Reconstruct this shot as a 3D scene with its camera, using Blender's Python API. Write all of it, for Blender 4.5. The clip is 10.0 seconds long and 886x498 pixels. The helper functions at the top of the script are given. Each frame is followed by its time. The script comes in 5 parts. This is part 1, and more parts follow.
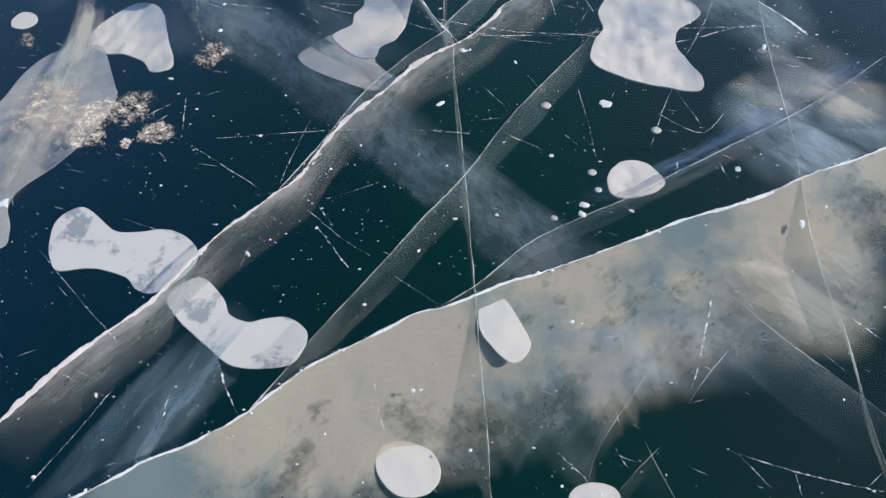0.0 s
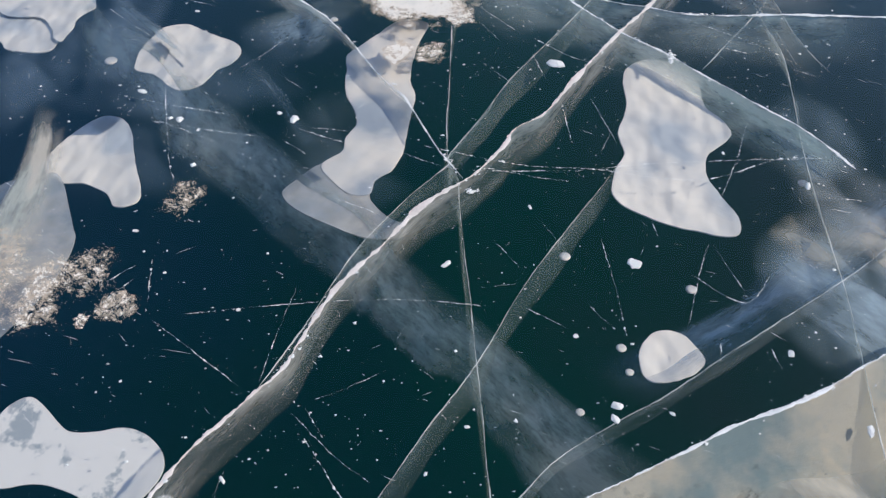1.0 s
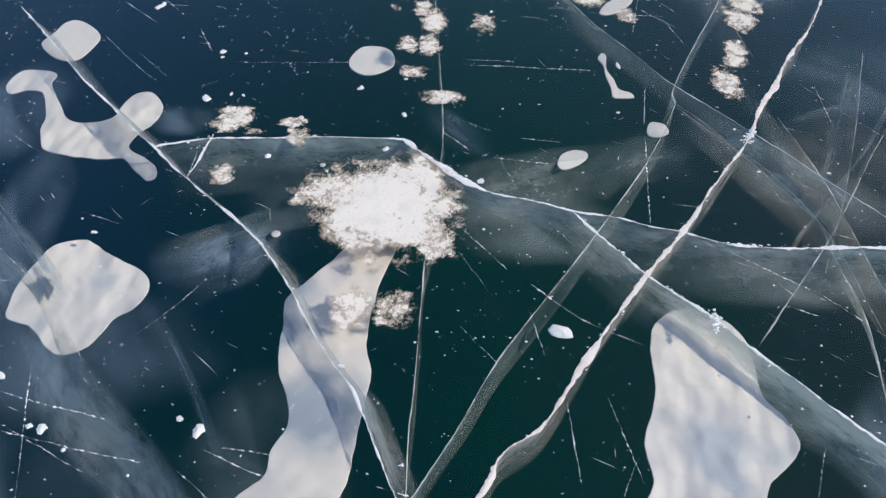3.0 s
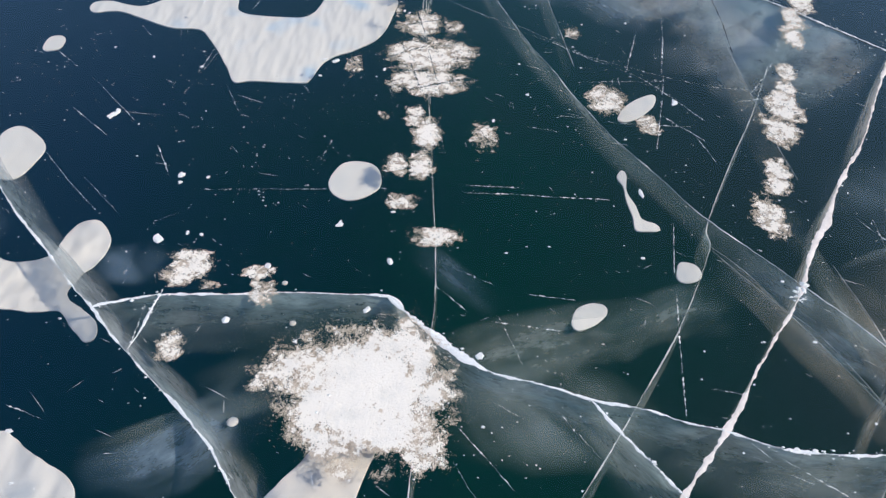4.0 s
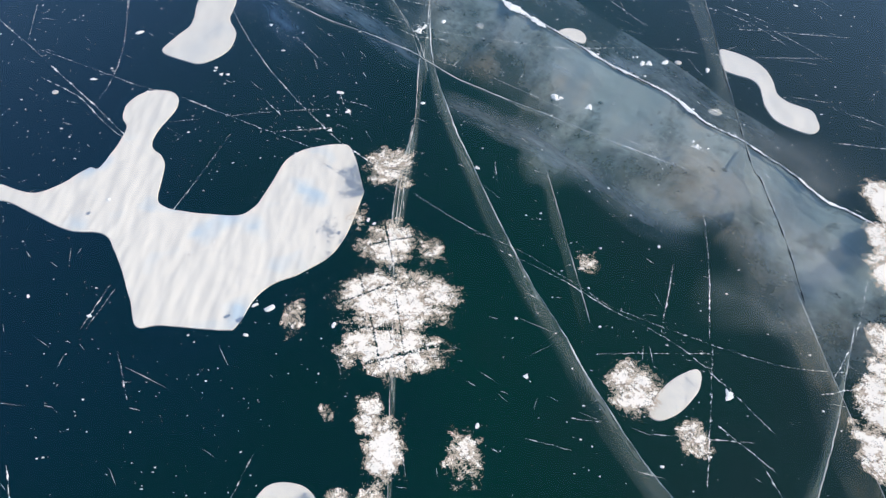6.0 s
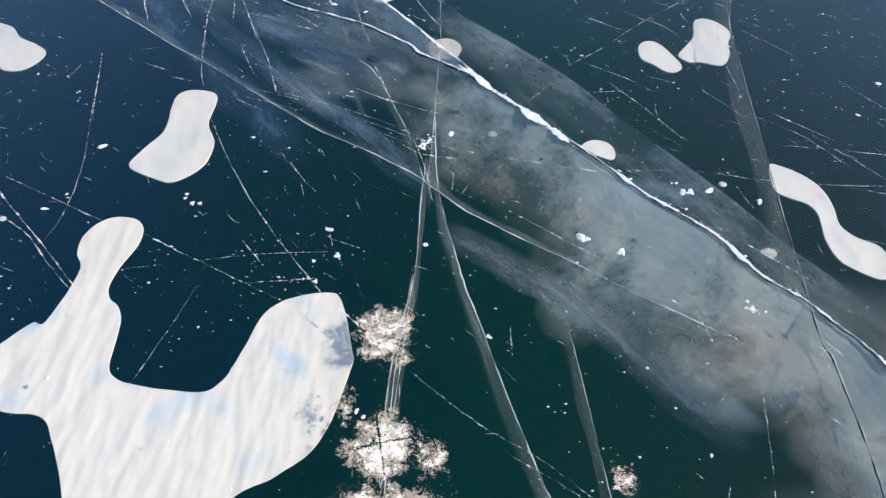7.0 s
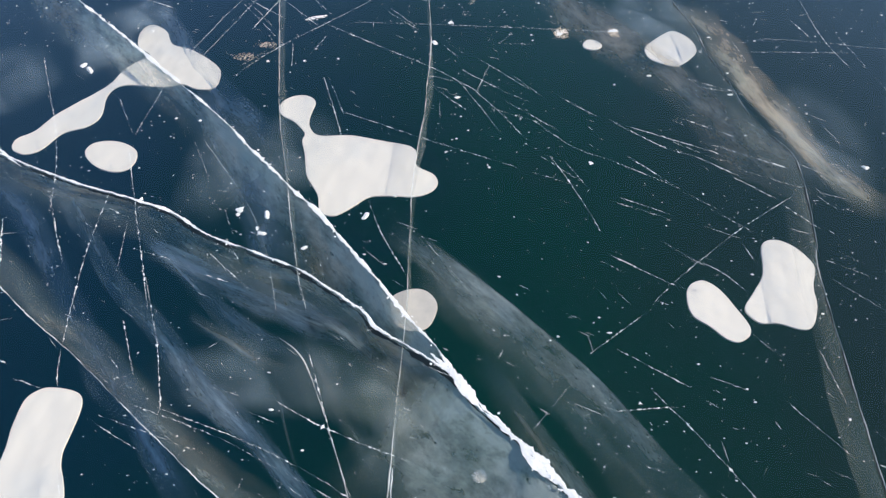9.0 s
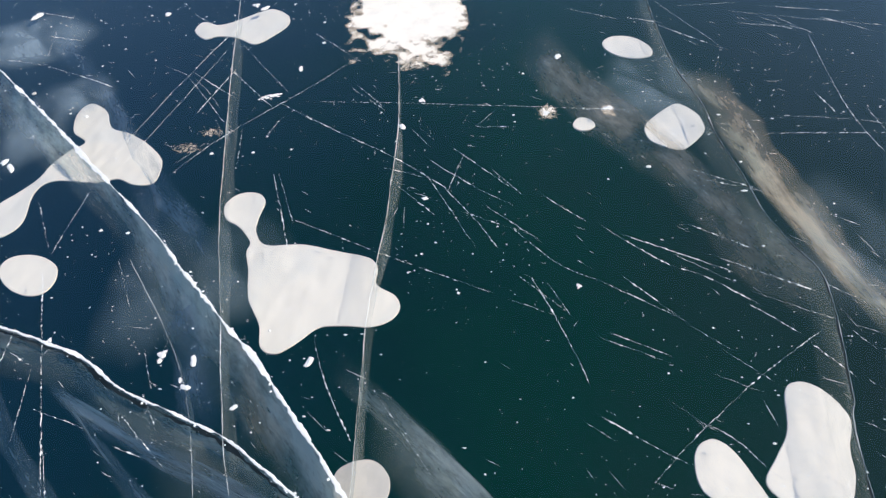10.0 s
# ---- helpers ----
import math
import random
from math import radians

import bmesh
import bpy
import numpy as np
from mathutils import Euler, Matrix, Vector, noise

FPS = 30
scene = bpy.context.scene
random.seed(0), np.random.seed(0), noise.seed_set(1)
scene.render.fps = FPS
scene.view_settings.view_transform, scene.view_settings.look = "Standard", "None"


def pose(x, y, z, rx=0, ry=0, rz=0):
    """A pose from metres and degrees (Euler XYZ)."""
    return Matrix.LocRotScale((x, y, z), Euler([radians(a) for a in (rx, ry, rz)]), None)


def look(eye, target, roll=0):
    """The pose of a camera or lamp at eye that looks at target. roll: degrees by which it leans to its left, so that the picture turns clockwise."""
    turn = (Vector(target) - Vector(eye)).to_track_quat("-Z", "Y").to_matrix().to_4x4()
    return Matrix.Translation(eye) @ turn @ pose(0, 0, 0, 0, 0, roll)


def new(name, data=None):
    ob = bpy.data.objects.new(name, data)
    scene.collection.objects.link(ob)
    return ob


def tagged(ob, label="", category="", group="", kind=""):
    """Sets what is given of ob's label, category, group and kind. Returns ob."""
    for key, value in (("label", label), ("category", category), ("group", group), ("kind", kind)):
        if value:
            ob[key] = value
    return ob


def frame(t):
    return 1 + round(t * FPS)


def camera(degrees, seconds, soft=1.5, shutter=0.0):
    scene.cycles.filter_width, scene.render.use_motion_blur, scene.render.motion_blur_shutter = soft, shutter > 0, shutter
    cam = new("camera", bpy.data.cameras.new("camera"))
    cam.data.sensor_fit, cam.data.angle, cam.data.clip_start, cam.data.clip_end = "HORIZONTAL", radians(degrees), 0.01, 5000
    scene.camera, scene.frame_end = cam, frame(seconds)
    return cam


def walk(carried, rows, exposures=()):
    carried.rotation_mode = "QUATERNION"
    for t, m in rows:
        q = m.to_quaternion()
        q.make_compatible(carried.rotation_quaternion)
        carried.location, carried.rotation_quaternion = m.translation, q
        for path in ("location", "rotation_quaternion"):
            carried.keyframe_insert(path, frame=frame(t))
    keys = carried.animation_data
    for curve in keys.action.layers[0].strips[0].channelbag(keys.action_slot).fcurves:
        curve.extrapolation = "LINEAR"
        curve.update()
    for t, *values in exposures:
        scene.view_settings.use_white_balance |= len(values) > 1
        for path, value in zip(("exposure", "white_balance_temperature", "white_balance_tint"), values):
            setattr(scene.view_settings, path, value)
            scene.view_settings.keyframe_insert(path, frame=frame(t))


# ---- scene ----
cam = camera(65.0, 10.0, soft=1.4)
PATH = [
    (0, (0.252, 3.233, 3.071), (0.236, 4.445, 1.48), -0.6),
    (0.5, (0.135, 3.854, 3.149), (0.137, 5.062, 1.555), 0.1),
    (1, (0.148, 4.409, 3.227), (0.165, 5.627, 1.642), 0.3),
    (1.5, (0.405, 4.97, 3.233), (0.409, 6.199, 1.655), -0.4),
    (2, (0.48, 5.39, 3.217), (0.48, 6.625, 1.643), 0.0),
    (2.5, (0.407, 5.984, 3.225), (0.41, 7.215, 1.649), 0.6),
    (2.7, (0.369, 6.226, 3.249), (0.371, 7.458, 1.673), 0.6),
    (3.8, (0.46, 7.611, 3.287), (0.446, 8.859, 1.725), -0.2),
    (4, (0.445, 7.839, 3.277), (0.431, 9.091, 1.717), 0.0),
    (4.5, (0.39, 8.507, 3.294), (0.372, 9.757, 1.733), 0.3),
    (4.8, (0.396, 8.831, 3.334), (0.375, 10.078, 1.771), 0.5),
    (5, (0.446, 9.052, 3.332), (0.422, 10.301, 1.77), 0.0),
    (5.2, (0.515, 9.281, 3.319), (0.489, 10.536, 1.762), 0.1),
    (6.3, (0.627, 10.473, 3.336), (0.581, 11.72, 1.773), 0.1),
    (6.5, (0.627, 10.736, 3.343), (0.569, 11.992, 1.788), -0.1),
    (6.7, (0.605, 11.011, 3.366), (0.545, 12.271, 1.814), -0.2),
    (7, (0.609, 11.377, 3.353), (0.546, 12.645, 1.808), -0.3),
    (7.5, (0.672, 12.151, 3.382), (0.61, 13.413, 1.832), -0.2),
    (8, (0.668, 12.738, 3.33), (0.601, 14.01, 1.788), 0.0),
    (8.4, (0.636, 13.297, 3.344), (0.558, 14.566, 1.8), -0.2),
    (8.5, (0.628, 13.442, 3.332), (0.551, 14.712, 1.789), -0.4),
    (9, (0.729, 14.023, 3.291), (0.642, 15.306, 1.759), -1.5),
    (9.5, (0.961, 14.605, 3.305), (0.842, 15.883, 1.771), -3.2),
    (10, (0.996, 15.133, 3.253), (0.865, 16.412, 1.721), -3.9),
]
EXPOSURES = [(0, 0.04, 6060, 9.5), (2.5, 0.04, 6060, 9.5), (5, 0.33, 6060, 9), (7.5, 0.40, 6180, 9), (10, 0.46, 6260, 9)]
walk(cam, [(t, look(eye, target, roll)) for t, eye, target, roll in PATH], EXPOSURES)

# ---- light ----
world = bpy.data.worlds.new("sky")
scene.world = world
world.use_nodes = True
wn, wl = world.node_tree.nodes, world.node_tree.links
sky = wn.new("ShaderNodeTexSky")
sky.sky_type, sky.sun_disc = "NISHITA", False
sky.dust_density, sky.ozone_density, sky.air_density = 0.8, 2.5, 1.0
SUN_UP, SUN_FROM = 39.0, 98.0   # elevation; compass direction the light comes from, clockwise from +y
sky.sun_elevation, sky.sun_rotation = radians(SUN_UP), radians(SUN_FROM)
wl.new(sky.outputs[0], wn["Background"].inputs[0])
wn["Background"].inputs[1].default_value = 0.145
lamp = bpy.data.lights.new("sun", "SUN")
lamp.energy, lamp.angle, lamp.color = 3.3, radians(2.0), (1.0, 0.89, 0.73)
sun = new("sun", lamp)
ha, he = radians(SUN_FROM), radians(SUN_UP)
sun.matrix_world = look((20 * math.sin(ha) * math.cos(he), 10 + 20 * math.cos(ha) * math.cos(he), 20 * math.sin(he)), (0, 10, 0))


# ---- materials ----
def nodes(name):
    m = bpy.data.materials.new(name)
    m.use_nodes = True
    nt = m.node_tree
    nt.nodes.clear()
    out = nt.nodes.new("ShaderNodeOutputMaterial")
    return m, nt, out


def add(nt, kind, **values):
    n = nt.nodes.new(kind)
    for k, v in values.items():
        n.inputs[k.replace("_", " ")].default_value = v
    return n


def math_node(nt, op, a, b=None, clamp=False):
    n = nt.nodes.new("ShaderNodeMath")
    n.operation, n.use_clamp = op, clamp
    for i, v in enumerate((a, b)):
        if v is None:
            continue
        if isinstance(v, (int, float)):
            n.inputs[i].default_value = v
        else:
            nt.links.new(v, n.inputs[i])
    return n.outputs[0]


def noise_at(nt, scale, detail=4.0, rough=0.6, stretch=None, source="Object"):
    tc = nt.nodes.new("ShaderNodeTexCoord")
    vec = tc.outputs[source]
    if stretch:
        mp = nt.nodes.new("ShaderNodeMapping")
        mp.inputs["Scale"].default_value = stretch
        mp.inputs["Rotation"].default_value = (0, 0, 0.35)
        nt.links.new(vec, mp.inputs[0])
        vec = mp.outputs[0]
    n = add(nt, "ShaderNodeTexNoise", Scale=scale, Detail=detail, Roughness=rough)
    nt.links.new(vec, n.inputs["Vector"])
    return n.outputs[0]


def ramp(nt, value, stops):
    r = nt.nodes.new("ShaderNodeValToRGB")
    els = r.color_ramp.elements
    while len(els) < len(stops):
        els.new(0.5)
    for e, (p, c) in zip(els, stops):
        e.position, e.color = p, (*c, 1.0) if len(c) == 3 else c
    nt.links.new(value, r.inputs[0])
    return r.outputs[0]


def ice_surface():
    m, nt, out = nodes("clear_ice")
    clear = nt.nodes.new("ShaderNodeBsdfTransparent")
    clear.inputs[0].default_value = (0.985, 0.99, 0.985, 1)
    gloss = nt.nodes.new("ShaderNodeBsdfGlossy")
    gloss.inputs["Roughness"].default_value = 0.09
    face = nt.nodes.new("ShaderNodeLayerWeight")
    grazing = math_node(nt, "POWER", face.outputs["Facing"], 3.0)
    mirror = math_node(nt, "ADD", math_node(nt, "MULTIPLY", grazing, 0.95), 0.023)
    bump = add(nt, "ShaderNodeBump", Strength=0.12, Distance=0.02)
    nt.links.new(noise_at(nt, 2.2, 6.0), bump.inputs["Height"])
    nt.links.new(bump.outputs[0], gloss.inputs["Normal"])
    mix = nt.nodes.new("ShaderNodeMixShader")
    nt.links.new(mirror, mix.inputs[0])
    nt.links.new(clear.outputs[0], mix.inputs[1])
    nt.links.new(gloss.outputs[0], mix.inputs[2])
    nt.links.new(mix.outputs[0], out.inputs[0])
    return m


def deep_water():
    """Dark lake water; uneven sky reflection is painted into its colour, bluer at left, brownish green at right."""
    m, nt, out = nodes("deep_water")
    d = nt.nodes.new("ShaderNodeBsdfDiffuse")
    tc, sep = nt.nodes.new("ShaderNodeTexCoord"), nt.nodes.new("ShaderNodeSeparateXYZ")
    nt.links.new(tc.outputs["Object"], sep.inputs[0])
    across = math_node(nt, "ADD", math_node(nt, "MULTIPLY", sep.outputs[0], 0.012), 0.5)
    patch = math_node(nt, "MULTIPLY", math_node(nt, "SUBTRACT", noise_at(nt, 0.06, 4.0), 0.5), 0.5)
    where = math_node(nt, "ADD", across, patch, True)
    # left-to-right tint paints the sky's reflection, with random patches
    c = ramp(nt, where, [(0.12, (0.0020, 0.0185, 0.0330)), (0.40, (0.0012, 0.0195, 0.0195)), (0.56, (0.0014, 0.0250, 0.0190)), (0.85, (0.0080, 0.0225, 0.0200))])
    nt.links.new(c, d.inputs[0])
    nt.links.new(d.outputs[0], out.inputs[0])
    return m


def matte(name, low, high, scale, relief=0.3, fine=60.0, rough=0.75, stretch=None, spread=(0.32, 0.62), ridge=0.02):
    m, nt, out = nodes(name)
    p = add(nt, "ShaderNodeBsdfPrincipled", Roughness=rough)
    p.inputs["Specular IOR Level"].default_value = 0.25
    a, b = noise_at(nt, scale, 5.0, stretch=stretch), noise_at(nt, fine, 3.0)
    both = math_node(nt, "ADD", math_node(nt, "MULTIPLY", a, 0.75), math_node(nt, "MULTIPLY", b, 0.25))
    nt.links.new(ramp(nt, both, [(spread[0], low), (spread[1], high)]), p.inputs["Base Color"])
    bump = add(nt, "ShaderNodeBump", Strength=relief, Distance=ridge)
    nt.links.new(both, bump.inputs["Height"])
    nt.links.new(bump.outputs[0], p.inputs["Normal"])
    nt.links.new(p.outputs[0], out.inputs[0])
    return m


def lumpy(name, low, high, stretch=None, height=0.12, strength=0.75, thin_shade=(0.34, 0.47, 0.56)):
    """Uneven white ice in soft swells, thin in places; its grey-blue partly paints in shade from cracks."""
    m, nt, out = nodes(name)
    p = add(nt, "ShaderNodeBsdfPrincipled", Roughness=0.6)
    p.inputs["Specular IOR Level"].default_value = 0.2
    swell, thin = noise_at(nt, 4.6, 1.2, stretch=stretch), noise_at(nt, 2.4, 2.5, 0.5)
    body = ramp(nt, thin, [(thin_shade[0], low), (thin_shade[1], tuple(0.35 * a + 0.65 * b for a, b in zip(low, high))), (thin_shade[2], high)])
    ridge = math_node(nt, "ABSOLUTE", math_node(nt, "SUBTRACT", noise_at(nt, 2.7, 3.0, 0.55), 0.5))
    vein = ramp(nt, ridge, [(0.0, (0.955, 0.958, 0.965)), (0.03, (1.0, 1.0, 1.0))])
    speck = ramp(nt, noise_at(nt, 38.0, 5.0, 0.7), [(0.30, (0.95, 0.955, 0.965)), (0.52, (1.0, 1.0, 1.0))])
    for layer in (vein, speck):
        tint = nt.nodes.new("ShaderNodeMix")
        tint.data_type, tint.blend_type = "RGBA", "MULTIPLY"
        tint.inputs[0].default_value = 1.0
        nt.links.new(body, tint.inputs[6])
        nt.links.new(layer, tint.inputs[7])
        body = tint.outputs[2]
    nt.links.new(body, p.inputs["Base Color"])
    bump = add(nt, "ShaderNodeBump", Strength=strength, Distance=height)
    nt.links.new(swell, bump.inputs["Height"])
    nt.links.new(bump.outputs[0], p.inputs["Normal"])
    nt.links.new(p.outputs[0], out.inputs[0])
    return m


def mottled(name, high, spot, amount):
    """White ice with grey clear windows of its own shape in it."""
    m, nt, out = nodes(name)
    p = add(nt, "ShaderNodeBsdfPrincipled", Roughness=0.7)
    p.inputs["Specular IOR Level"].default_value = 0.2
    a, b = noise_at(nt, 3.2, 5.0), noise_at(nt, 45.0, 3.0)
    both = math_node(nt, "ADD", math_node(nt, "MULTIPLY", a, 0.9), math_node(nt, "MULTIPLY", b, 0.1))
    nt.links.new(ramp(nt, both, [(amount, spot), (amount + 0.05, high)]), p.inputs["Base Color"])
    bump = add(nt, "ShaderNodeBump", Strength=0.3, Distance=0.02)
    nt.links.new(both, bump.inputs["Height"])
    nt.links.new(bump.outputs[0], p.inputs["Normal"])
    nt.links.new(p.outputs[0], out.inputs[0])
    return m


def fracture_wall(name, tone, opacity, kind):
    """A cloudy fracture face inside clear ice: the uv's u runs along it in metres, v from its top to its foot."""
    m, nt, out = nodes(name)
    uv = nt.nodes.new("ShaderNodeUVMap")
    uv.uv_map = "UVMap"
    sep = nt.nodes.new("ShaderNodeSeparateXYZ")
    nt.links.new(uv.outputs[0], sep.inputs[0])
    v = sep.outputs[1]
    profile = {
        "open": [(0.0, 1.0), (0.05, 1.0), (0.25, 0.76), (0.55, 0.50), (0.80, 0.26), (0.92, 0.16), (1.0, 0.0)],
        "broad": [(0.0, 0.7), (0.06, 1.0), (0.3, 0.92), (0.55, 0.66), (0.8, 0.34), (1.0, 0.0)],
        "closed": [(0.0, 1.0), (0.05, 0.72), (0.3, 0.56), (0.62, 0.46), (0.84, 0.40), (0.92, 0.50), (1.0, 0.0)],
        "edge": [(0.0, 0.0), (0.03, 1.0), (0.3, 0.8), (0.65, 0.5), (1.0, 0.0)],
        "veil": [(0.0, 0.0), (0.12, 0.45), (0.4, 0.8), (0.52, 1.0), (0.62, 0.6), (0.9, 0.3), (1.0, 0.0)],
    }[kind]
    ragged, base = {"open": (0.5, 0.66), "broad": (1.1, 0.30), "closed": (0.35, 0.78), "edge": (0.8, 0.5), "veil": (0.9, 0.42)}[kind]

    def cloudy(scale, detail, stretch, turn, rough=0.6):
        n = add(nt, "ShaderNodeTexNoise", Scale=scale, Detail=detail, Roughness=rough)
        mp = nt.nodes.new("ShaderNodeMapping")
        mp.inputs["Scale"].default_value = stretch
        mp.inputs["Rotation"].default_value = (0, 0, turn)
        nt.links.new(uv.outputs[0], mp.inputs[0])
        nt.links.new(mp.outputs[0], n.inputs["Vector"])
        return n.outputs[0]

    def level(value, low, high, least):
        return ramp(nt, value, [(low, (least,) * 3), (high, (1.0,) * 3)])

    # the foot is ragged: the face reaches deeper in some places than in others
    reach = math_node(nt, "ADD", math_node(nt, "MULTIPLY", cloudy(1.5, 5.0, (1.0, 0.2, 1.0), 0.0), ragged), base)
    deep = math_node(nt, "DIVIDE", v, math_node(nt, "MINIMUM", reach, 0.99), True)
    alpha = ramp(nt, deep, [(p, (a,) * 3) for p, a in profile])
    far = nt.nodes.new("ShaderNodeUVMap")
    far.uv_map = "ends"
    sep2 = nt.nodes.new("ShaderNodeSeparateXYZ")
    nt.links.new(far.outputs[0], sep2.inputs[0])
    broad = kind in ("broad", "edge", "veil")
    layers = [
        sep2.outputs[0],
        level(cloudy(1.1, 6.0, (1.0, 0.8, 1.0), 0.5, 0.62), 0.34, 0.62, 0.16 if broad else 0.30),    # thick and thin stretches
        level(cloudy(2.7, 9.0, (0.75, 1.0, 1.0), 0.35, 0.66), 0.32, 0.62, 0.22 if broad else 0.30),  # drawn-out wisps
        level(cloudy(1.0, 4.0, (0.8, 13.0, 1.0), 0.03, 0.7), 0.30, 0.66, 0.84),                      # growth lines along the crack
        level(cloudy(12.0, 7.0, (0.75, 1.0, 1.0), 0.3, 0.65), 0.36, 0.46, 0.66),                     # scribbles
        level(cloudy(40.0, 3.0, (0.5, 0.9, 1.0), 0.3), 0.30, 0.60, 0.86),                            # grain
    ]
    if kind != "veil":
        layers.append(level(cloudy(8.0, 5.0, (0.6, 1.1, 1.0), 0.2), 0.31, 0.35, 0.40))             # clear flecks
    for layer in layers:
        alpha = math_node(nt, "MULTIPLY", alpha, layer)
    alpha = math_node(nt, "MULTIPLY", alpha, opacity * (1.55 if broad else 1.25))
    alpha = math_node(nt, "MINIMUM", alpha, 0.93)
    clear = nt.nodes.new("ShaderNodeBsdfTransparent")
    d, tr = nt.nodes.new("ShaderNodeBsdfDiffuse"), nt.nodes.new("ShaderNodeBsdfTranslucent")
    hue = cloudy(0.95, 5.0, (1.0, 1.1, 1.0), 0.4)
    cool = tuple(c * k for c, k in zip(tone, (0.46, 0.63, 0.78) if tone[0] > 0.8 else (0.80, 0.90, 0.94)))
    warm = (0.80, 0.69, 0.54) if tone == TONES["t"] else tone
    col = ramp(nt, hue, [(0.40, cool), (0.52, tone), (0.64, warm)])
    nt.links.new(col, d.inputs[0])
    nt.links.new(col, tr.inputs[0])
    relief = add(nt, "ShaderNodeBump", Strength=0.55, Distance=0.05)
    nt.links.new(cloudy(6.0, 9.0, (0.5, 0.9, 1.0), 0.2, 0.66), relief.inputs["Height"])
    nt.links.new(relief.outputs[0], d.inputs["Normal"])
    half = nt.nodes.new("ShaderNodeMixShader")
    half.inputs[0].default_value = 0.5
    nt.links.new(d.outputs[0], half.inputs[1])
    nt.links.new(tr.outputs[0], half.inputs[2])
    mix = nt.nodes.new("ShaderNodeMixShader")
    nt.links.new(alpha, mix.inputs[0])
    nt.links.new(clear.outputs[0], mix.inputs[1])
    nt.links.new(half.outputs[0], mix.inputs[2])
    nt.links.new(mix.outputs[0], out.inputs[0])
    return m


def veiled(name, low, high, opacity):
    """A thin milky pocket that lets the dark below show through."""
    m, nt, out = nodes(name)
    d, clear = nt.nodes.new("ShaderNodeBsdfDiffuse"), nt.nodes.new("ShaderNodeBsdfTransparent")
    a, c = noise_at(nt, 2.2, 5.0), noise_at(nt, 7.0, 5.0)
    nt.links.new(ramp(nt, a, [(0.35, low), (0.62, high)]), d.inputs[0])
    fac = math_node(nt, "MULTIPLY", math_node(nt, "ADD", math_node(nt, "MULTIPLY", c, 0.8), 0.55), opacity, True)
    mix = nt.nodes.new("ShaderNodeMixShader")
    nt.links.new(fac, mix.inputs[0])
    nt.links.new(clear.outputs[0], mix.inputs[1])
    nt.links.new(d.outputs[0], mix.inputs[2])
    nt.links.new(mix.outputs[0], out.inputs[0])
    return m


VEILED = veiled("veiled_pocket", (0.42, 0.46, 0.50), (0.76, 0.71, 0.65), 0.5)
DULL = matte("bubble_dull", (0.46, 0.43, 0.39), (0.66, 0.60, 0.53), 3.0, 0.3, 14.0)
CLEAR, WATER = ice_surface(), deep_water()
WHITE = lumpy("bubble_white", (0.70, 0.67, 0.62), (0.80, 0.735, 0.645), (1.3, 0.9, 1.0), 0.08, 0.22, (0.30, 0.42, 0.55))
RIPPLED = lumpy("bubble_rippled", (0.57, 0.65, 0.70), (0.82, 0.755, 0.665), (2.1, 0.7, 1.0), 0.08, 0.26, (0.30, 0.37, 0.43))
# low tone: real mottling plus blue crack shade put into the colour
SOFT = lumpy("bubble_mottle_shade", (0.47, 0.49, 0.51), (0.80, 0.73, 0.645), (1.2, 0.8, 1.0), 0.12, 0.46, (0.30, 0.42, 0.56))
MOTTLED = mottled("bubble_mottled", (0.73, 0.70, 0.66), (0.36, 0.39, 0.41), 0.43)
# darker low tone also paints the crack's blue-grey shade on the long bubble
GREYISH = lumpy("bubble_greyish", (0.36, 0.39, 0.43), (0.80, 0.72, 0.63), (1.0, 1.0, 1.0), 0.10, 0.34, (0.38, 0.49, 0.60))
FROST = matte("frost", (0.80, 0.745, 0.665), (0.92, 0.845, 0.745), 7.0, 0.4, 90.0, 0.85, spread=(0.32, 0.50))
WARM = matte("warm_seam_ice", (0.62, 0.54, 0.49), (0.88, 0.79, 0.72), 7.0, 0.4, 60.0)
TAN = matte("loose_frost", (0.40, 0.31, 0.23), (0.72, 0.60, 0.47), 16.0, 0.4, 120.0, 0.85)
SEAM = matte("seam_ice", (0.60, 0.61, 0.61), (0.88, 0.86, 0.84), 9.0, 0.4, 70.0)
FAINT = veiled("closed_seam_ice", (0.46, 0.48, 0.47), (0.84, 0.81, 0.76), 0.72)
HAIR = matte("hairline_ice", (0.66, 0.66, 0.64), (0.90, 0.88, 0.84), 14.0, 0.3, 90.0)
GAP = matte("dark_gap", (0.004, 0.007, 0.009), (0.012, 0.018, 0.020), 6.0, 0.2, 40.0, 0.3)
CHIP = matte("chip_ice", (0.66, 0.65, 0.62), (0.90, 0.88, 0.85), 18.0, 0.4, 80.0)
TONES = {"b": (0.86, 0.77, 0.62), "g": (0.66, 0.68, 0.67), "t": (0.70, 0.75, 0.70), "w": (0.79, 0.73, 0.65), "c": (0.66, 0.71, 0.66), "u": (0.45, 0.58, 0.73), "h": (0.54, 0.65, 0.72), "s": (0.79, 0.66, 0.50)}
WALLS = {}


def wall_material(opacity, kind, tone):
    key = (round(opacity, 2), kind, tone)
    if key not in WALLS:
        WALLS[key] = fracture_wall("fracture_wall", tone, opacity, kind)
    return WALLS[key]


# ---- forms ----
def mesh_of(name, bm, material):
    me = bpy.data.meshes.new(name)
    bm.normal_update()
    bm.to_mesh(me)
    bm.free()
    me.materials.append(material)
    return me


def part(name, bm, material, parent, label=""):
    ob = new(name, mesh_of(name, bm, material))
    ob.parent = parent
    return tagged(ob, label)


